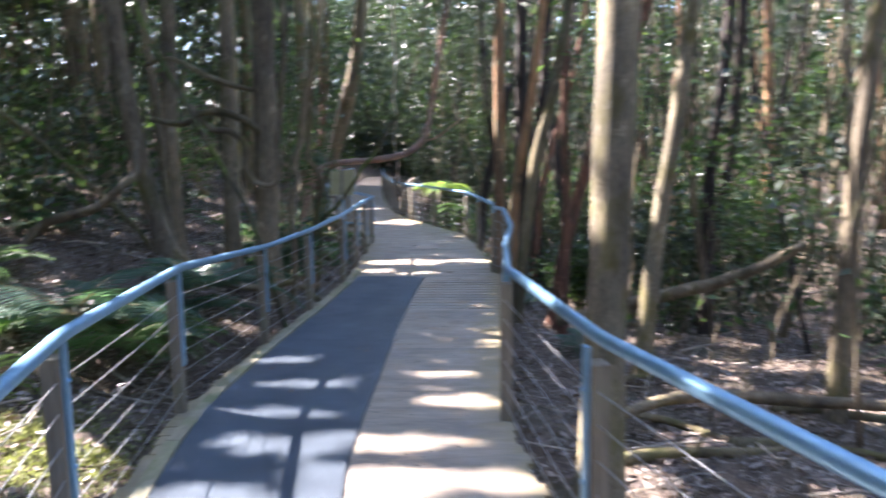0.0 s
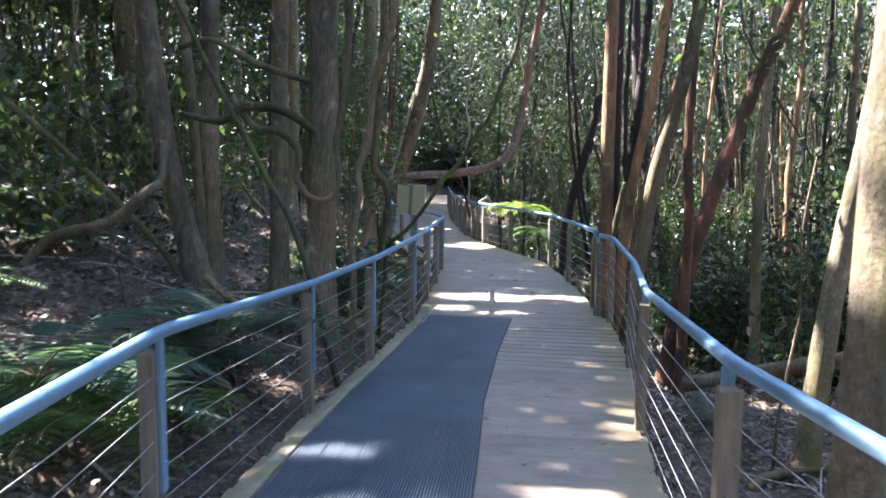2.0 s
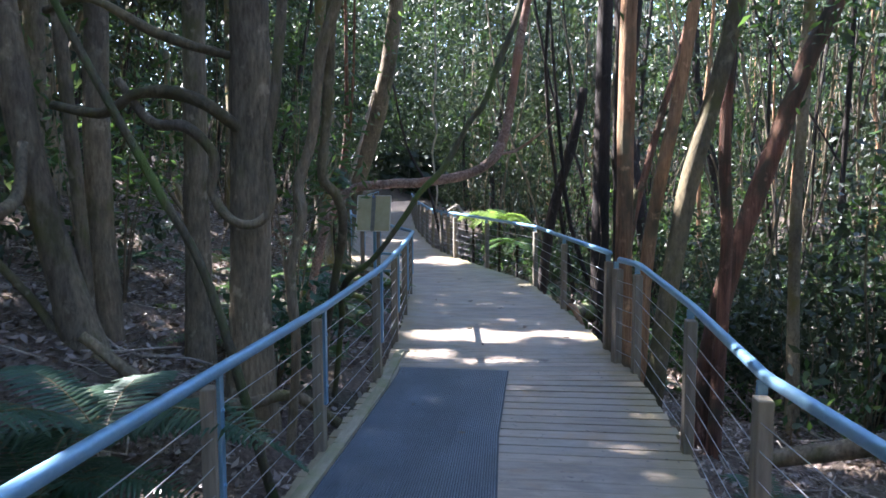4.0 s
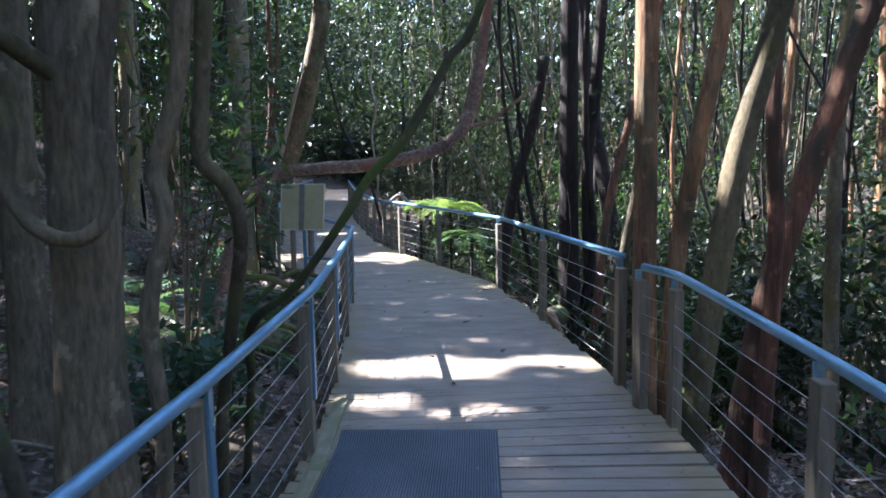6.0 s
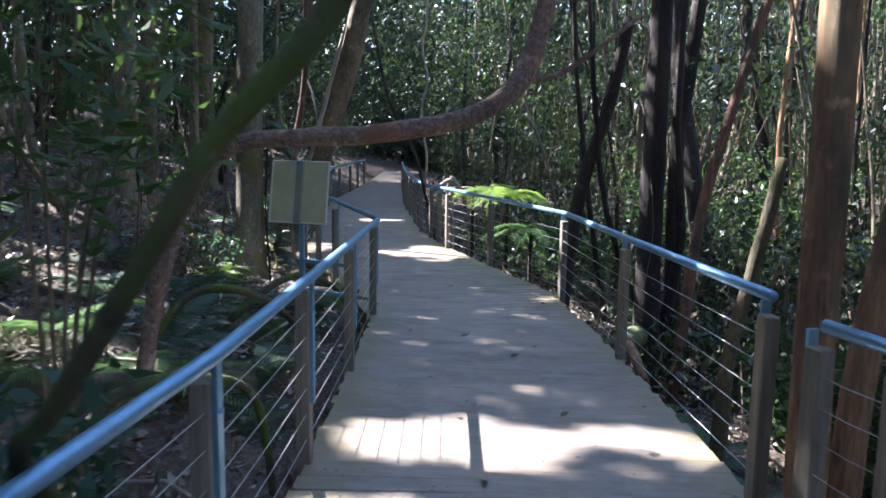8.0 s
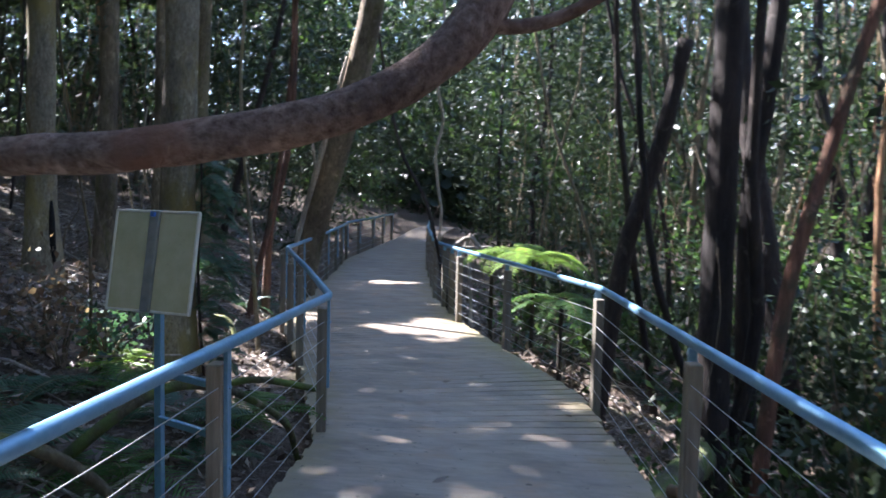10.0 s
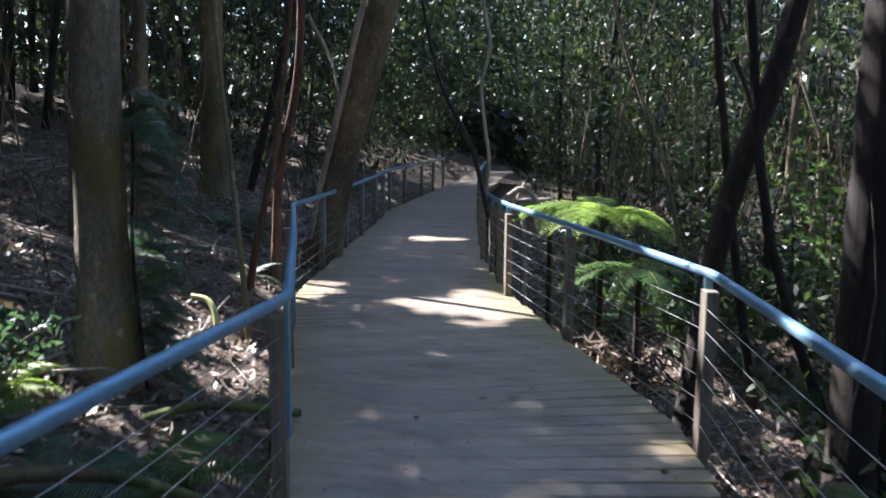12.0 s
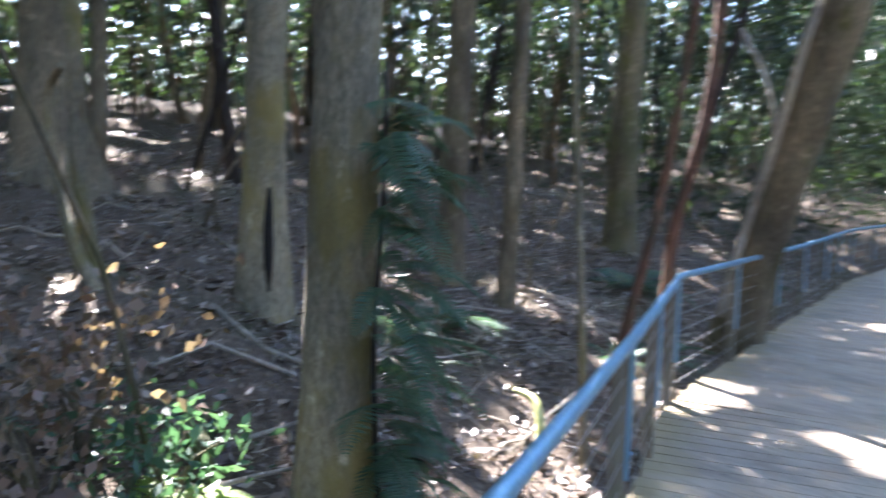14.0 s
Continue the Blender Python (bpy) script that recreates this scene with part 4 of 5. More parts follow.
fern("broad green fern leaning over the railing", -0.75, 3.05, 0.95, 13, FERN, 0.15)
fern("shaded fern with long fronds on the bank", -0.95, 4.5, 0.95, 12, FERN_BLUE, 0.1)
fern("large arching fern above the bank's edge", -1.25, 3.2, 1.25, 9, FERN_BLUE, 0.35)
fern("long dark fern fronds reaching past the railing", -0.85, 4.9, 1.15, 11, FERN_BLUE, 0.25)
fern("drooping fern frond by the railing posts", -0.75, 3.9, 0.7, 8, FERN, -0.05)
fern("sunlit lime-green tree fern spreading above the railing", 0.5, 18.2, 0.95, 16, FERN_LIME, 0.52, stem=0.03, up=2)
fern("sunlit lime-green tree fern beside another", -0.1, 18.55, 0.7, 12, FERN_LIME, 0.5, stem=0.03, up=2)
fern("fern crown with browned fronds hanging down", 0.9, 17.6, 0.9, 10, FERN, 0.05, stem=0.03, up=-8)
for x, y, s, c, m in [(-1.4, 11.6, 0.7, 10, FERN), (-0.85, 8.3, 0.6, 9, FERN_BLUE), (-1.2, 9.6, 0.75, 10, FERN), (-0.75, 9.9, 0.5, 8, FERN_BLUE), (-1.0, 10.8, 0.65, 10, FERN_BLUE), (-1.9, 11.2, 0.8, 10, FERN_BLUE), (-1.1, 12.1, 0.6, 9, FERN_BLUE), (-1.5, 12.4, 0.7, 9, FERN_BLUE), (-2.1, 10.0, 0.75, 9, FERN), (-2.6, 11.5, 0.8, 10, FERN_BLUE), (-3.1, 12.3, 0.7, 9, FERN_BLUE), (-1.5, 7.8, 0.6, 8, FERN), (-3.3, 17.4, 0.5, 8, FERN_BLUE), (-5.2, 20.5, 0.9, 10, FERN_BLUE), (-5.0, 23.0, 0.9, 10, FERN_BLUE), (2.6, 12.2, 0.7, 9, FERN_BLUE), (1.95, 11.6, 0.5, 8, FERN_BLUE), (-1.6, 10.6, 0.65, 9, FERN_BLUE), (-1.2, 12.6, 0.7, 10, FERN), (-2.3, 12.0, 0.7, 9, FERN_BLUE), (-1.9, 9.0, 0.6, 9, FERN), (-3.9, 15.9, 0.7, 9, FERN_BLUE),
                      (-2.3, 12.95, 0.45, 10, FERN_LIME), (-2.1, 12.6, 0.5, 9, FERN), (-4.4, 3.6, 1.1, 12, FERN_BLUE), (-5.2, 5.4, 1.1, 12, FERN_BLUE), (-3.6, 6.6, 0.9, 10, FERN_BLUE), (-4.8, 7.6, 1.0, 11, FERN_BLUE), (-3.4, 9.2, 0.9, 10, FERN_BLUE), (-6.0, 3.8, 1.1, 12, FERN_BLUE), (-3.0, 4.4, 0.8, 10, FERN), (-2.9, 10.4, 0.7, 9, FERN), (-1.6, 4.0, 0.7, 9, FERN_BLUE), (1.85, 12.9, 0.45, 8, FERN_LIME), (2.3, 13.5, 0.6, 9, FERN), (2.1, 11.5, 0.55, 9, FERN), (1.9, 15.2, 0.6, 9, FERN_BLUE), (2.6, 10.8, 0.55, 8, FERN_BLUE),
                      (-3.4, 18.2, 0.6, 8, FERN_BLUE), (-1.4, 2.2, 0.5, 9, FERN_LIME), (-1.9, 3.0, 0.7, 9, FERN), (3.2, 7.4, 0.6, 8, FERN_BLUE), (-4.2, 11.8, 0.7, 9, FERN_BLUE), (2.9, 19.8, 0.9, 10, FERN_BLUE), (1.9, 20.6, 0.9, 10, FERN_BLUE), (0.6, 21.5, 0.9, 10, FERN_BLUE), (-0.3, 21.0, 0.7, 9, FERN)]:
    fern({"fern_green": "green fern growing in the litter", "dull_fern_green": "shaded blue-green fern on the slope", "sunlit_lime_fern": "sunlit lime-green fern in the litter"}[m.name], x, y, s, c, m)


def climbing_fern():
    f = thing("climbing_fern", "feathery blue-green fern growing up the trunk's side", "fern", (-2.0, 13.85, gz(-2.0, 13.85)), "forest ferns")
    part_mesh("stem", tubes_mesh("stem", [[(-2.0, 13.85, gz(-2.0, 13.85) - 0.05, 0.014), (-2.04, 13.82, 0.6, 0.012), (-2.02, 13.84, 1.2, 0.01), (-2.03, 13.85, 1.75, 0.008)]], BARK_DARK, 5, 0.1, 12), f)
    g = gz(-2.0, 13.85)
    for i in range(72):
        fr = new("frond", random.choice(FRONDS[FERN_BLUE.name]))
        fr.parent = f
        s = random.uniform(0.3, 0.56)
        fr.matrix_local = Matrix.Translation((0, 0, random.uniform(0.05, 1.75) - g * 0.4)) @ pose(0, 0, 0, random.uniform(-25, 25), random.uniform(-15, 40), random.uniform(-60, 150)) @ Matrix.Diagonal((s, s, s, 1))


climbing_fern()


# ---- shrubs ----
def shrub(label, x, y, h, r, leaves, mat, length=0.09, width=0.035, z=None, wood_mat=BARK_GREY, flat=0.3):
    base = gz(x, y) if z is None else z
    s = thing("shrub", label, "shrub", (x, y, base), "shrubs")
    stems, tips = [], []
    for i in range(6):
        a, k = random.uniform(0, 6.28), random.uniform(0.4, 1)
        tip = (x + r * k * math.cos(a), y + r * k * math.sin(a), base + h * random.uniform(0.5, 1))
        stems.append([(x, y, base - 0.05, 0.012), (x + 0.4 * (tip[0] - x), y + 0.4 * (tip[1] - y), base + 0.6 * (tip[2] - base), 0.008), (*tip, 0.004)])
        tips.append(tip)
    for st in stems:
        part_mesh("stem", tubes_mesh("stem", [st], wood_mat, 5, 0.1, 6), s)
    c = np.concatenate([np.array(t) * k + np.array((x, y, base + 0.25 * h)) * (1 - k) + rng.normal(size=(leaves // 18, 3)) * (0.16 * r + 0.06) for t in tips for k in (0.5, 0.8, 1.0)])
    c = c[c[:, 2] > base + 0.02]
    part_mesh("leaves", quads_mesh("leaves", leaf_quads(c, length, width, 0.3, flat), mat), s)


shrub("shrub with dry brown leaves", -2.85, 12.96, 0.7, 0.45, 300, BROWN_LEAF, 0.065, 0.045)
shrub("small shrub with dry brown leaves", -2.5, 12.7, 0.45, 0.3, 140, BROWN_LEAF, 0.065, 0.045)
shrub("leafy sunlit shrub in the litter", -2.45, 13.15, 0.35, 0.3, 420, FERN_BLUE, 0.07, 0.03)
shrub("small sunlit bush below the deck", 1.7, 13.6, 0.5, 0.3, 400, LEAF_BRIGHT, 0.08, 0.04)
shrub("thin yellow-green shrub in the gully", 1.5, 20.3, 1.5, 0.5, 420, LEAF_BRIGHT, 0.16, 0.06)
shrub("dark bluish shrub on the bank", -0.9, 7.6, 0.9, 0.5, 700, FERN_BLUE, 0.1, 0.05)
shrub("green leafy shrub above the bank", -2.6, 8.2, 2.6, 0.6, 800, LEAF_BRIGHT, 0.11, 0.03)
shrub("green leafy sapling over the trunks", -1.0, 8.4, 3.3, 0.7, 900, LEAF_BRIGHT, 0.12, 0.03)
shrub("dark tangle of dead twigs under the railing", 1.5, 16.0, 0.7, 0.6, 500, LITTER, 0.1, 0.03)
for x, y, h, r in [(4.3, 11.6, 2.6, 1.0), (5.2, 10.6, 3.0, 1.1), (4.7, 13.0, 2.4, 1.0), (6.3, 12.5, 3.2, 1.3), (6.2, 9.0, 3.2, 1.2), (3.6, 12.4, 1.6, 0.7), (4.4, 17.2, 2.6, 1.1), (3.6, 21.0, 2.6, 1.2), (5.6, 20.0, 3.2, 1.3)]:
    shrub("green broad-leaved shrub beyond the railing", x, y, h, r, 1100, LEAF_BRIGHT if random.random() < 0.45 else LEAF, 0.13, 0.055)


shrub("dark tangle of hanging dead fronds", 0.65, 18.2, 0.75, 0.6, 1100, LITTER, 0.22, 0.03)
shrub("dark tangle of dead fronds by the deck", 0.3, 17.3, 0.6, 0.5, 900, LITTER, 0.22, 0.03)


# ---- woods ----
def in_sun_lane(x, y):
    """True where a trunk would stand between the sun and one of the wide clearings of the leaf roof."""
    for sx, sy, a, b in SUNNY:
        if a < 0.55:
            continue
        dx, dy = x - sx, y - sy
        ux, uy = TO_SUN.x, TO_SUN.y
        q = math.hypot(ux, uy)
        t = (dx * ux + dy * uy) / q
        if 0 < t < 12 and abs(dx * uy - dy * ux) / q < b * 1.1:
            return True
    return False


SLENDER = {"grey": (BARK_GREY, "slender grey trunk rising from the undergrowth"), "dark": (BARK_DARK, "slender dark trunk in the undergrowth"), "red": (BARK_ORANGE, "slender orange-brown trunk in the undergrowth")}


def far_woods():
    """Thin pole trunks of the woods around, too many to count."""
    rows_by = {"grey": [], "dark": [], "red": []}
    placed, singles = 0, 0
    while placed < 1500:
        x, y = rng.uniform(-34, 34), rng.uniform(-22, 62)
        e = x - float(np.interp(y, YS, CENTRES))
        if -3.4 < e < 2.9 or (-4.8 < e < 5.0 and y < 16 and rng.uniform() < 0.75):
            continue
        if x < 0 and placed > 850 and rng.uniform() < 0.6:
            continue
        if in_sun_lane(x, y):
            continue
        if e < 0 and e > -9 and rng.uniform() < 0.55:
            continue
        g = gz(x, y)
        r = float(rng.choice([0.02, 0.03, 0.045, 0.07, 0.1, 0.15], p=[.3, .3, .2, .1, .07, .03]))
        lx, ly = rng.normal(0, 1.15), rng.normal(0, 0.9)
        top = rng.uniform(7, 13)
        w = 0.22
        key = str(rng.choice(["grey", "dark", "red"], p=[0.45, 0.48, 0.07]))
        rows = [(x, y, g - 0.2, r * 1.3), (x + lx * .3 + rng.normal(0, w), y + ly * .3, g + top * .25, r), (x + lx * .6 + rng.normal(0, w), y + ly * .6, g + top * .5, r * .85), (x + lx + rng.normal(0, w), y + ly, g + top, r * .4)]
        placed += 1
        if abs(e) < 8.5 and -3 < y < 32 and singles < 290:
            singles += 1
            ob = new("slender_tree", tubes_mesh("slender_tree", [[(p - x, q - y, h - g, s) for p, q, h, s in rows]], SLENDER[key][0], 7, 0.12, 9))
            ob.location = (x, y, g)
            tagged(ob, SLENDER[key][1], "tree", "slender forest trees")
        else:
            rows_by[key].append(rows)
    for key, mat in (("grey", BARK_GREY), ("dark", BARK_DARK), ("red", BARK_ORANGE)):
        ob = new("woods_trunks", tubes_mesh("woods_trunks", rows_by[key], mat, 6, 0.1, 7))
        tagged(ob, "crowded slender tree trunks of the surrounding forest", "trees", kind="stuff")


far_woods()


def scatter(n, x0, x1, y0, y1, near, near_right=None):
    x, y = rng.uniform(x0, x1, n), rng.uniform(y0, y1, n)
    e = x - np.interp(y, YS, CENTRES)
    nr = near if near_right is None else near_right
    ok = (e < -near) | (e > nr)
    return x[ok], y[ok]


def foliage():
    # clumps of leaves at all heights of the woods, larger with distance
    near1, near2, mid1, mid2 = [], [], [], []
    x, y = scatter(5600, -38, 38, -16, 64, 4.4, 3.9)
    h = ground_z(x, y) + rng.beta(1.0, 1.2, len(x)) * 11.5 + 0.15
    for a, b, c in zip(x, y, h):
        e = a - float(np.interp(b, YS, CENTRES))
        if -9 < e < 0 and c < gz(a, b) + 2.4 and b > 8:
            continue
        if e < -9 and b > 9 and c < 9 and rng.uniform() < 0.25:
            continue
        far = abs(e) > 10 or b > 26
        s = rng.uniform(0.3, 0.7) * (1.5 if far else 1.0)
        cl = np.array((a, b, c)) + rng.normal(size=(84, 3)) * (s * 0.85, s * 0.85, s * 0.4)
        bright = rng.uniform() < (0.4 if e > 0 and b < 15 else 0.2)
        (mid2 if bright else mid1).append(cl) if far else (near2 if bright else near1).append(cl)
    # low undergrowth on the bank
    for k in range(240):
        b = rng.uniform(-3, 11)
        a = float(np.interp(b, YS, CENTRES)) - rng.uniform(3.9, 13)
        cl = np.array((a, b, gz(a, b) + rng.uniform(0.1, 1.7))) + rng.normal(size=(110, 3)) * (0.42, 0.42, 0.25)
        (near2 if k % 4 == 0 else near1).append(cl)
    # low undergrowth in the gully
    for k in range(330):
        b = rng.uniform(3, 26)
        a = float(np.interp(b, YS, CENTRES)) + (rng.uniform(3.0, 11) if b > 9.5 else rng.uniform(6.5, 13))
        cl = np.array((a, b, gz(a, b) + rng.uniform(0.05, 1.3))) + rng.normal(size=(100, 3)) * (0.4, 0.4, 0.22)
        (near2 if k % 6 == 0 else near1).append(cl)
    # trees close over the far end of the path
    for k in range(1700):
        b = rng.uniform(25, 66)
        off = rng.uniform(-8, 8)
        a = float(np.interp(b, YS, CENTRES)) + off
        c = rng.uniform(2.6, 14) if b < 60 and abs(off) < 2.2 else rng.uniform(-0.2, 12)
        (mid2 if k % 9 == 0 else mid1).append(np.array((a, b, c)) + rng.normal(size=(60, 3)) * (0.8, 0.8, 0.45))
    for o, mat, lab, L, W in ((near1, LEAF, "dark green forest foliage", 0.17, 0.07), (near2, LEAF_BRIGHT, "lighter green forest foliage", 0.16, 0.065), (mid1, LEAF, "dark foliage deeper in the forest", 0.28, 0.075), (mid2, LEAF_BRIGHT, "light foliage deeper in the forest", 0.28, 0.075)):
        c = keep_light(np.concatenate(o))
        c = c[c[:, 2] > ground_z(c[:, 0], c[:, 1])]
        c = c[(np.abs(c[:, 0] - np.interp(c[:, 1], YS, CENTRES)) > 1.7) | (c[:, 2] > 2.3) | (c[:, 1] > 58)]
        ob = new("woods_foliage", quads_mesh("woods_foliage", leaf_quads(c, L, W, 0.9, 0.1), mat))
        tagged(ob, lab, "foliage", kind="stuff")
    # distant woods
    n = 260000
    ang, rad = rng.uniform(0, 6.283, n), rng.uniform(44, 80, n)
    thin = (ang > 1.95) & (ang < 3.4) & (rng.uniform(0, 1, n) < 0.4)
    ang, rad = ang[~thin], rad[~thin]
    n = len(ang)
    x, y = rad * np.cos(ang), 12 + rad * np.sin(ang)
    z = ground_z(x, y) + 27 * rng.beta(0.8, 1.5, n)
    ob = new("distant_woods", quads_mesh("distant_woods", leaf_quads(np.stack([x, y, z], 1), 0.95, 0.55, 0.3), LEAF))
    tagged(ob, "dense dark woods in the distance", "foliage", kind="stuff")
    # the leaf roof, out of view, added to shade the floor
    # it is left open above the path itself, for skylight on deck and rails
    n = 340000
    c = np.stack([rng.uniform(-28, 0, n), rng.uniform(-14, 40, n), rng.uniform(9, 14, n)], 1)
    d = np.stack([rng.uniform(-36, 28, 60000), rng.uniform(-24, 60, 60000), rng.uniform(9, 14, 60000)], 1)
    c = np.concatenate([c, d])
    e = c[:, 0] - np.interp(c[:, 1], YS, CENTRES)
    c = c[(e < -4.6) | (e > 7)]
    # sparse higher layer, added to dim the sun on the gully side
    n = 26000
    y = rng.uniform(-12, 40, n)
    thin = np.stack([np.interp(y, YS, CENTRES) + rng.uniform(-4.8, 7.2, n), y, rng.uniform(13, 17, n)], 1)
    c = np.concatenate([broken(keep_light(c), 0.62), broken(keep_light(thin), 0.5)])
    ob = new("woods_canopy", quads_mesh("woods_canopy", leaf_quads(c, 0.34, 0.17, 0.2, 0.35), LEAF_CANOPY))
    tagged(ob, "unseen leaf canopy of the forest with gaps cut for sunlight", "foliage", kind="stuff")
    # overhanging sprays near the path
    out = []
    for a, b, c0, m in ((4.6, 3.0, 3.0, 60), (3.4, 8.2, 3.1, 70), (2.9, 7.0, 3.4, 50), (-1.2, 9.2, 3.0, 60), (-0.6, 12.0, 3.3, 60), (3.8, 9.5, 3.2, 90), (4.5, 8.5, 2.7, 90), (-2.2, 7.8, 2.7, 80), (-2.7, 7.0, 3.2, 60)):
        out.append(np.array((a, b, c0)) + rng.normal(size=(m * 2, 3)) * (0.5, 0.5, 0.35))
    ob = new("overhanging_leaves", quads_mesh("overhanging_leaves", leaf_quads(np.concatenate(out), 0.11, 0.035, 0.4), LEAF_BRIGHT))
    tagged(ob, "light green leaf sprays hanging from above", "foliage", kind="stuff")


foliage()


def grass_patch():
    n = 2400
    x, y = rng.normal(-0.45, 0.27, n), rng.normal(1.5, 0.36, n)
    ok = x < np.interp(y, [0, 0.82, 2.0, 4.5], [0.5, 0.3, 0.05, -0.2])
    x, y = x[ok], y[ok]
    c = np.stack([x, y, ground_z(x, y) + 0.03], 1)
    ob = new("grass", quads_mesh("grass", leaf_quads(c, 0.07, 0.014, -0.4), MOSS))
    tagged(ob, "sunlit patch of yellow-green grass and moss", "grass", kind="stuff")


grass_patch()


def forest_litter():
    n = 140000
    e = np.concatenate([-rng.gamma(2.0, 1.9, n // 2) - 1.0, rng.gamma(2.0, 1.9, n // 2) + 1.0])
    y = rng.uniform(-6, 30, n)
    x = e + np.interp(y, YS, CENTRES)
    ok = np.abs(e) < 14
    x, y = x[ok], y[ok]
    c = np.stack([x, y, ground_z(x, y) + rng.uniform(0.0, 0.05, len(x))], 1)
    ob = new("leaf_litter", quads_mesh("leaf_litter", leaf_quads(c, 0.085, 0.036, 0, 0.7), LITTER))
    tagged(ob, "dry fallen leaves covering the forest floor", "leaf litter", kind="stuff")
    rows = []
    for i in range(620):
        y0 = rng.uniform(-4, 26)
        e0 = (rng.gamma(1.8, 1.6) + 1.35) * (1 if rng.uniform() < 0.45 else -1)
        x0 = e0 + float(np.interp(y0, YS, CENTRES))
        a, L, r = rng.uniform(0, 6.28), rng.uniform(0.25, 1.3), rng.uniform(0.004, 0.016)
        pts = []
        for k in range(4):
            px, py = x0 + L * (k / 3 - .5) * math.cos(a) + rng.normal(0, .04), y0 + L * (k / 3 - .5) * math.sin(a) + rng.normal(0, .04)
            ee = px - float(np.interp(py, YS, CENTRES))
            if abs(ee) < 1.3:
                px += math.copysign(1.3 - abs(ee), ee)
            pts.append((px, py, gz(px, py) + 0.03 + abs(rng.normal(0, 0.05)), r * (1 - 0.15 * k)))
        rows.append(pts)
    ob = new("fallen_twigs", tubes_mesh("fallen_twigs", rows, DEADWOOD, 5, 0.1))
    tagged(ob, "bleached fallen twigs strewn over the litter", "twigs", kind="stuff")
    # thin crooked stems and dead sticks standing in the undergrowth
    rows = []
    for i in range(260):
        y0 = rng.uniform(-2, 34)
        e0 = (rng.gamma(2.0, 1.6) + 2.2) * (1 if rng.uniform() < 0.6 else -1)
        x0 = e0 + float(np.interp(y0, YS, CENTRES))
        g = gz(x0, y0)
        H, r = rng.uniform(1, 5), rng.uniform(0.006, 0.018)
        lx, ly = rng.normal(0, 0.4) * H * .5, rng.normal(0, .4) * H * .5
        rows.append([(x0, y0, g - 0.05, r)] + [(x0 + lx * k / 4 + rng.normal(0, .06), y0 + ly * k / 4 + rng.normal(0, .06), g + H * k / 4, r * (1 - .15 * k)) for k in range(1, 5)])
    ob = new("undergrowth_stems", tubes_mesh("undergrowth_stems", rows, BARK_GREY, 5, 0.1, 9))
    tagged(ob, "thin crooked bare stems in the undergrowth", "stems", kind="stuff")


forest_litter()


def deck_leaves():
    for i in range(46):
        y = rng.uniform(1.5, 17)
        t = rng.uniform(0.06, 0.94)
        x = along(LEFT, y) * (1 - t) + along(RIGHT, y) * t
        on_mat = MAT_FROM < y < MAT_TO and x < mat_right(y)
        c = np.array([[x, y, along(LEVEL, y) + (0.024 if on_mat else 0.012)]])
        ob = new("fallen_leaf", quads_mesh("fallen_leaf", leaf_quads(c, rng.uniform(0.04, 0.11), 0.035, 0, 0.93), LITTER))
        tagged(ob, "single dry brown leaf lying on the boardwalk", "leaf", "leaves on the deck")


MAT_FROM, MAT_TO = -7.0, 8.0


def mat_right(y):
    return float(np.interp(y, [-7.5, 0, 1.1, 3.7, 5.0, 6.5, 8], [3.45, 1.67, 1.48, 1.25, 1.13, 1.07, 1.08]))


def rubber_mat():
    """Anti-slip matting on one half of the deck: a base sheet and raised ribs along the path."""
    verts, faces = [], []
    ys = np.arange(MAT_FROM, MAT_TO + 0.001, 0.25)
    for y in ys:
        l, r, z = along(LEFT, y) + 0.13, mat_right(y), along(LEVEL, y)
        verts += [(l, y, z + 0.003), (r, y, z + 0.003), (r, y, z + 0.012), (l, y, z + 0.012)]
    for i in range(len(ys) - 1):
        a, b = 4 * i, 4 * i + 4
        faces += [(a + 3, a + 2, b + 2, b + 3), (a, a + 3, b + 3, b), (a + 2, a + 1, b + 1, b + 2)]
    k = 4 * (len(ys) - 1)
    faces += [(0, 1, 2, 3), (k + 3, k + 2, k + 1, k)]
    m = thing("rubber_mat", "dark blue-grey ribbed rubber matting on the deck", "mat")
    part_mesh("sheet", mesh_from("sheet", verts, faces, RUBBER_DARK), m)
    verts, faces = [], []
    ribs = 64
    for j in range(ribs):
        t = (j + 0.5) / ribs
        k0 = len(verts)
        for y in ys:
            l, r, z = along(LEFT, y) + 0.14, mat_right(y) - 0.01, along(LEVEL, y)
            x = l * (1 - t) + r * t
            w = (r - l) / ribs * 0.32
            verts += [(x - w, y, z + 0.012), (x - w * .7, y, z + 0.022), (x + w * .7, y, z + 0.022), (x + w, y, z + 0.012)]
        for i in range(len(ys) - 1):
            a, b = k0 + 4 * i, k0 + 4 * i + 4
            faces += [(a + s, a + s + 1, b + s + 1, b + s) for s in range(3)]
    tagged(part_mesh("ribs", mesh_from("ribs", verts, faces, RUBBER), m, "raised ribs of the mat"), kind="stuff")


rubber_mat()
deck_leaves()


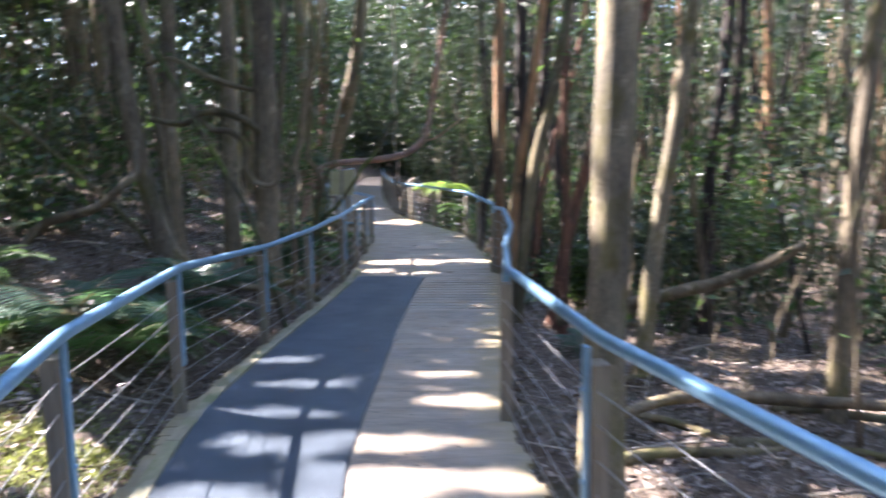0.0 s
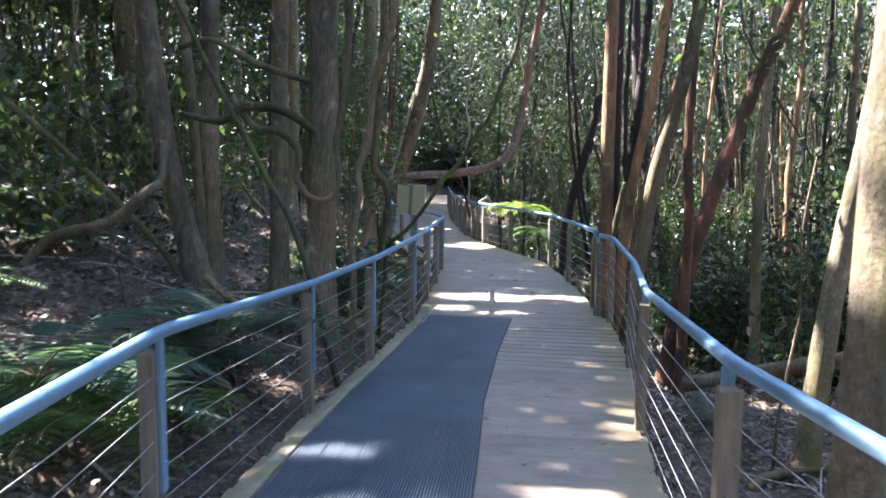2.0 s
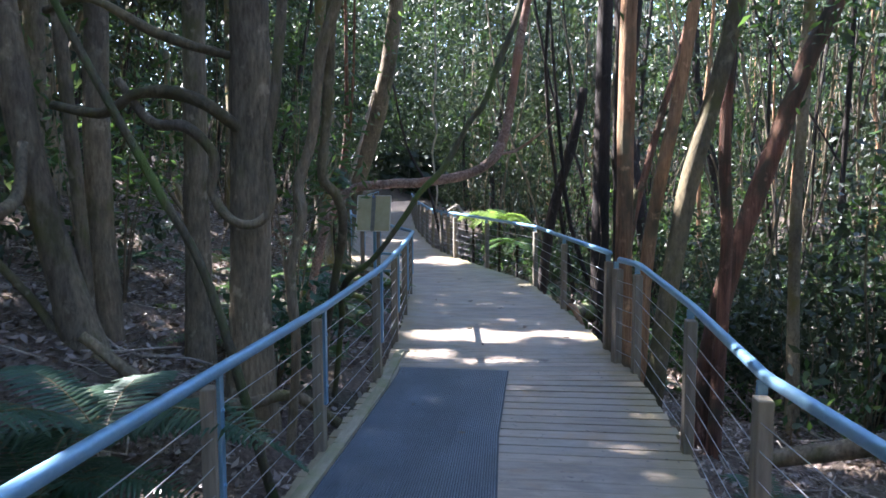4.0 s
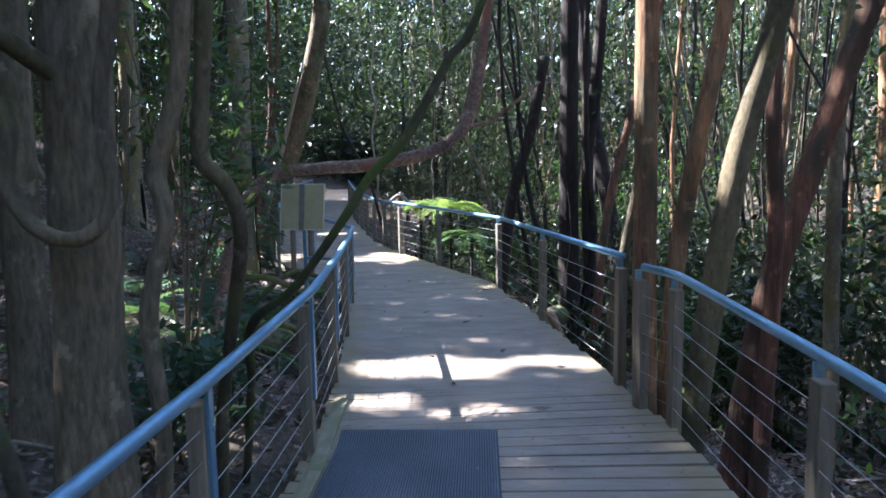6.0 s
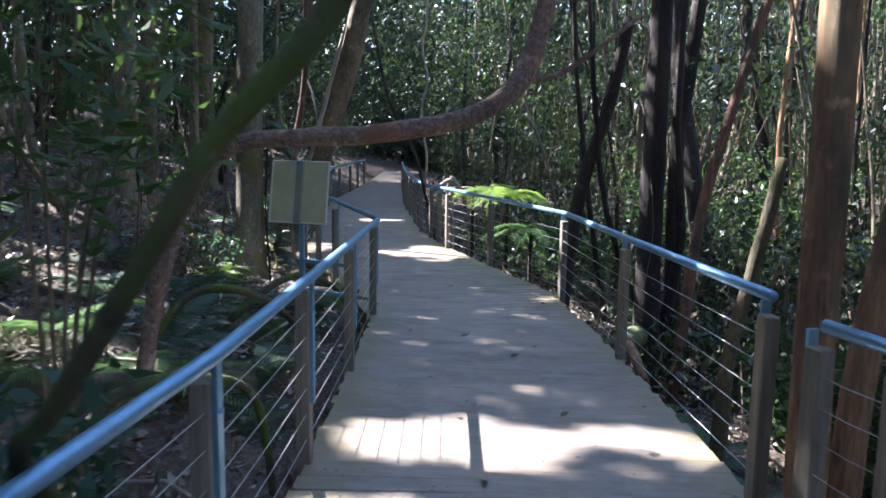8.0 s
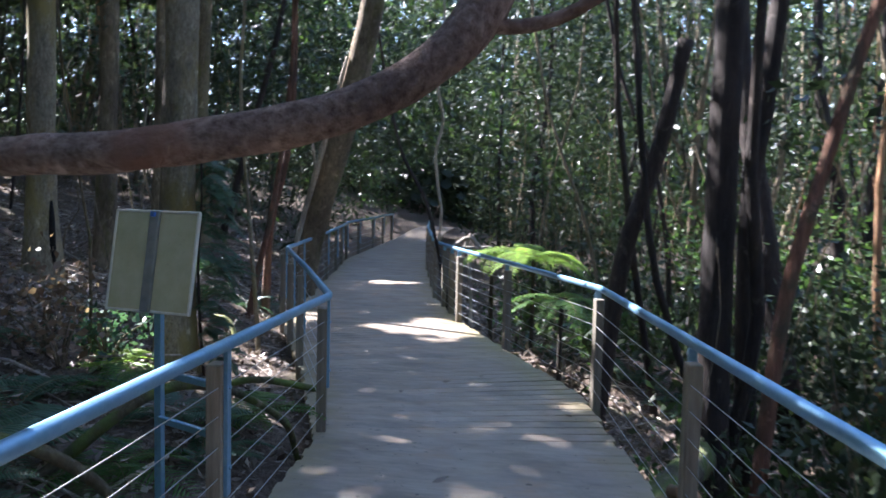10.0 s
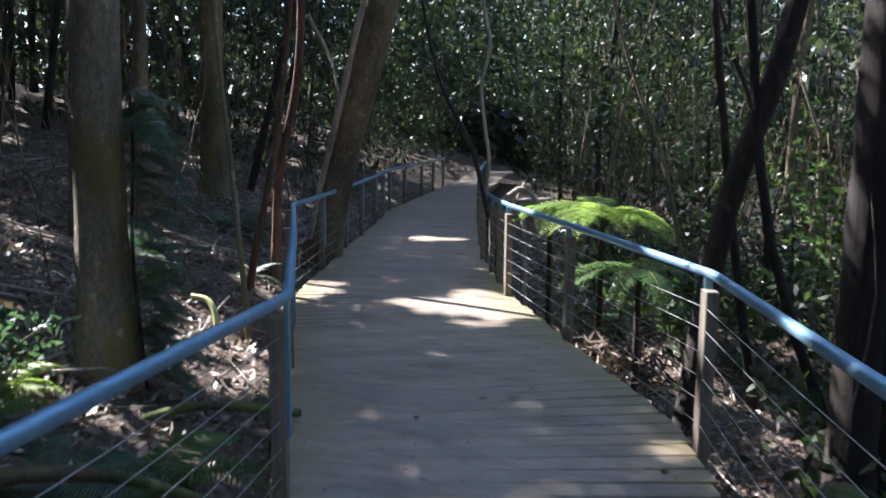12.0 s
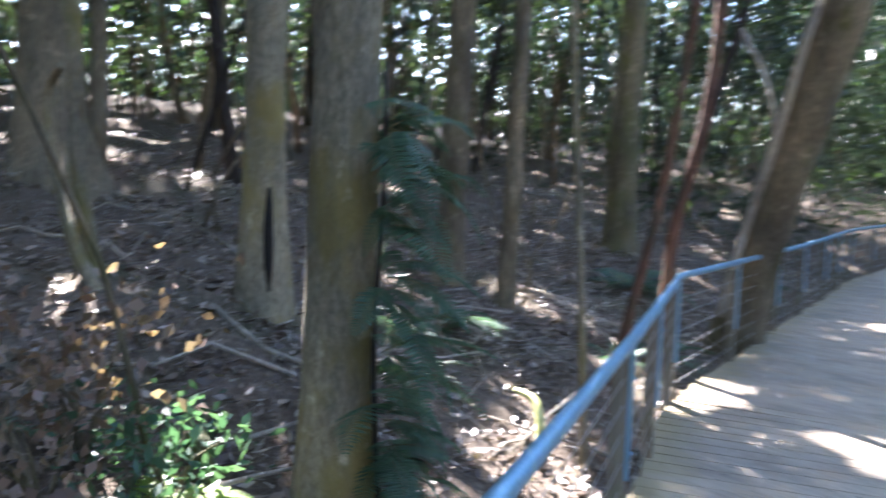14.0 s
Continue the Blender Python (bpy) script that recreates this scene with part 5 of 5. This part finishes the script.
# ---- deck ----
def deck():
    d = thing("boardwalk", "weathered grey-brown timber boardwalk of crosswise planks", "boardwalk", kind="structure")
    def plank_corners(y, w, jut):
        yy = (y - w / 2, y + w / 2)
        # the boards lie square to the path
        c0, c1 = centre(y - 0.6), centre(y + 0.6)
        n = Vector((c1 - c0, 1.2, 0)).normalized()
        across = Vector((n.y, -n.x, 0))
        z = along(LEVEL, y)
        mid = Vector((centre(y), y, z))
        half = 0.5 * (along(RIGHT, y) - along(LEFT, y)) * abs(across.x)
        a, b = half + 0.03 + jut[0], half + 0.03 + jut[1]
        return mid, n, across, a, b
    y = -7.6
    far_v, far_f = [], []
    i = 0
    while y < 46.5:
        w = 0.14
        jut = (random.uniform(-0.012, 0.02), random.uniform(-0.012, 0.03))
        mid, n, ac, a, b = plank_corners(y, w, jut)
        hw = w / 2 - random.uniform(0.0012, 0.0026)
        tilt = random.uniform(-0.0015, 0.0015)
        c = 0.002
        ring = [(-hw, -0.034), (-hw, -c), (-hw + c, 0), (hw - c, 0), (hw, -c), (hw, -0.034)]
        verts = []
        for s, L in ((-1, a), (1, b)):
            for u, v in ring:
                verts.append((ac * s * L + n * u + Vector((0, 0, v + s * tilt))))
        faces = [(k, k + 1, k + 7, k + 6) for k in range(5)] + [(5, 0, 6, 11), (0, 5, 4, 3, 2, 1), (6, 7, 8, 9, 10, 11)]
        if y < 32:
            # object axes follow the board, so that the grain runs along it
            rot = Matrix((ac, n, (0, 0, 1))).transposed()
            me = mesh_from("plank", [rot.transposed() @ v for v in verts], faces, PLANK)
            ob = new("plank", me)
            ob.parent = d
            ob.matrix_local = Matrix.Translation(mid) @ rot.to_4x4()
        else:
            k0 = len(far_v)
            far_v += [mid + v for v in verts]
            far_f += [tuple(k0 + q for q in f) for f in faces]
        y += w * n.y + random.uniform(0.0, 0.0015)
        i += 1
    ob = part_mesh("far_planks", mesh_from("far_planks", far_v, far_f, PLANK_FAR), d)
    tagged(ob, kind="stuff")
    # edge boards and bearers
    for side, table in (("left", LEFT), ("right", RIGHT)):
        s = -1 if side == "left" else 1
        ys = np.arange(-7.5, 40, 1.0)
        for q in range(len(ys) - 1):
            verts = []
            for yy in (ys[q] + 0.004, ys[q + 1] - 0.004):
                x, z = along(table, yy) - s * 0.02, along(LEVEL, yy)
                for dx, dz in ((-0.03, -0.2), (-0.03, -0.04), (0.03, -0.04), (0.03, -0.2)):
                    verts.append((x + dx, yy, z + dz))
            part_mesh("bearer", mesh_from("bearer", verts, [(0, 1, 5, 4), (1, 2, 6, 5), (2, 3, 7, 6), (3, 0, 4, 7), (3, 2, 1, 0), (4, 5, 6, 7)], EDGE), d)
        if side == "left":
            ys = np.arange(-7.0, 9.0, 1.2)
            for q in range(len(ys) - 1):
                verts = []
                for yy in (ys[q] + 0.003, ys[q + 1] - 0.003):
                    x, z = along(table, yy) + 0.075, along(LEVEL, yy)
                    for dx, dz in ((-0.045, 0.001), (-0.043, 0.024), (0.043, 0.024), (0.045, 0.001)):
                        verts.append((x + dx, yy, z + dz))
                part_mesh("edge_strip", mesh_from("edge_strip", verts, [(0, 1, 5, 4), (1, 2, 6, 5), (2, 3, 7, 6), (3, 0, 4, 7), (3, 2, 1, 0), (4, 5, 6, 7)], EDGE), d, "pale mossy timber edge strip")


deck()
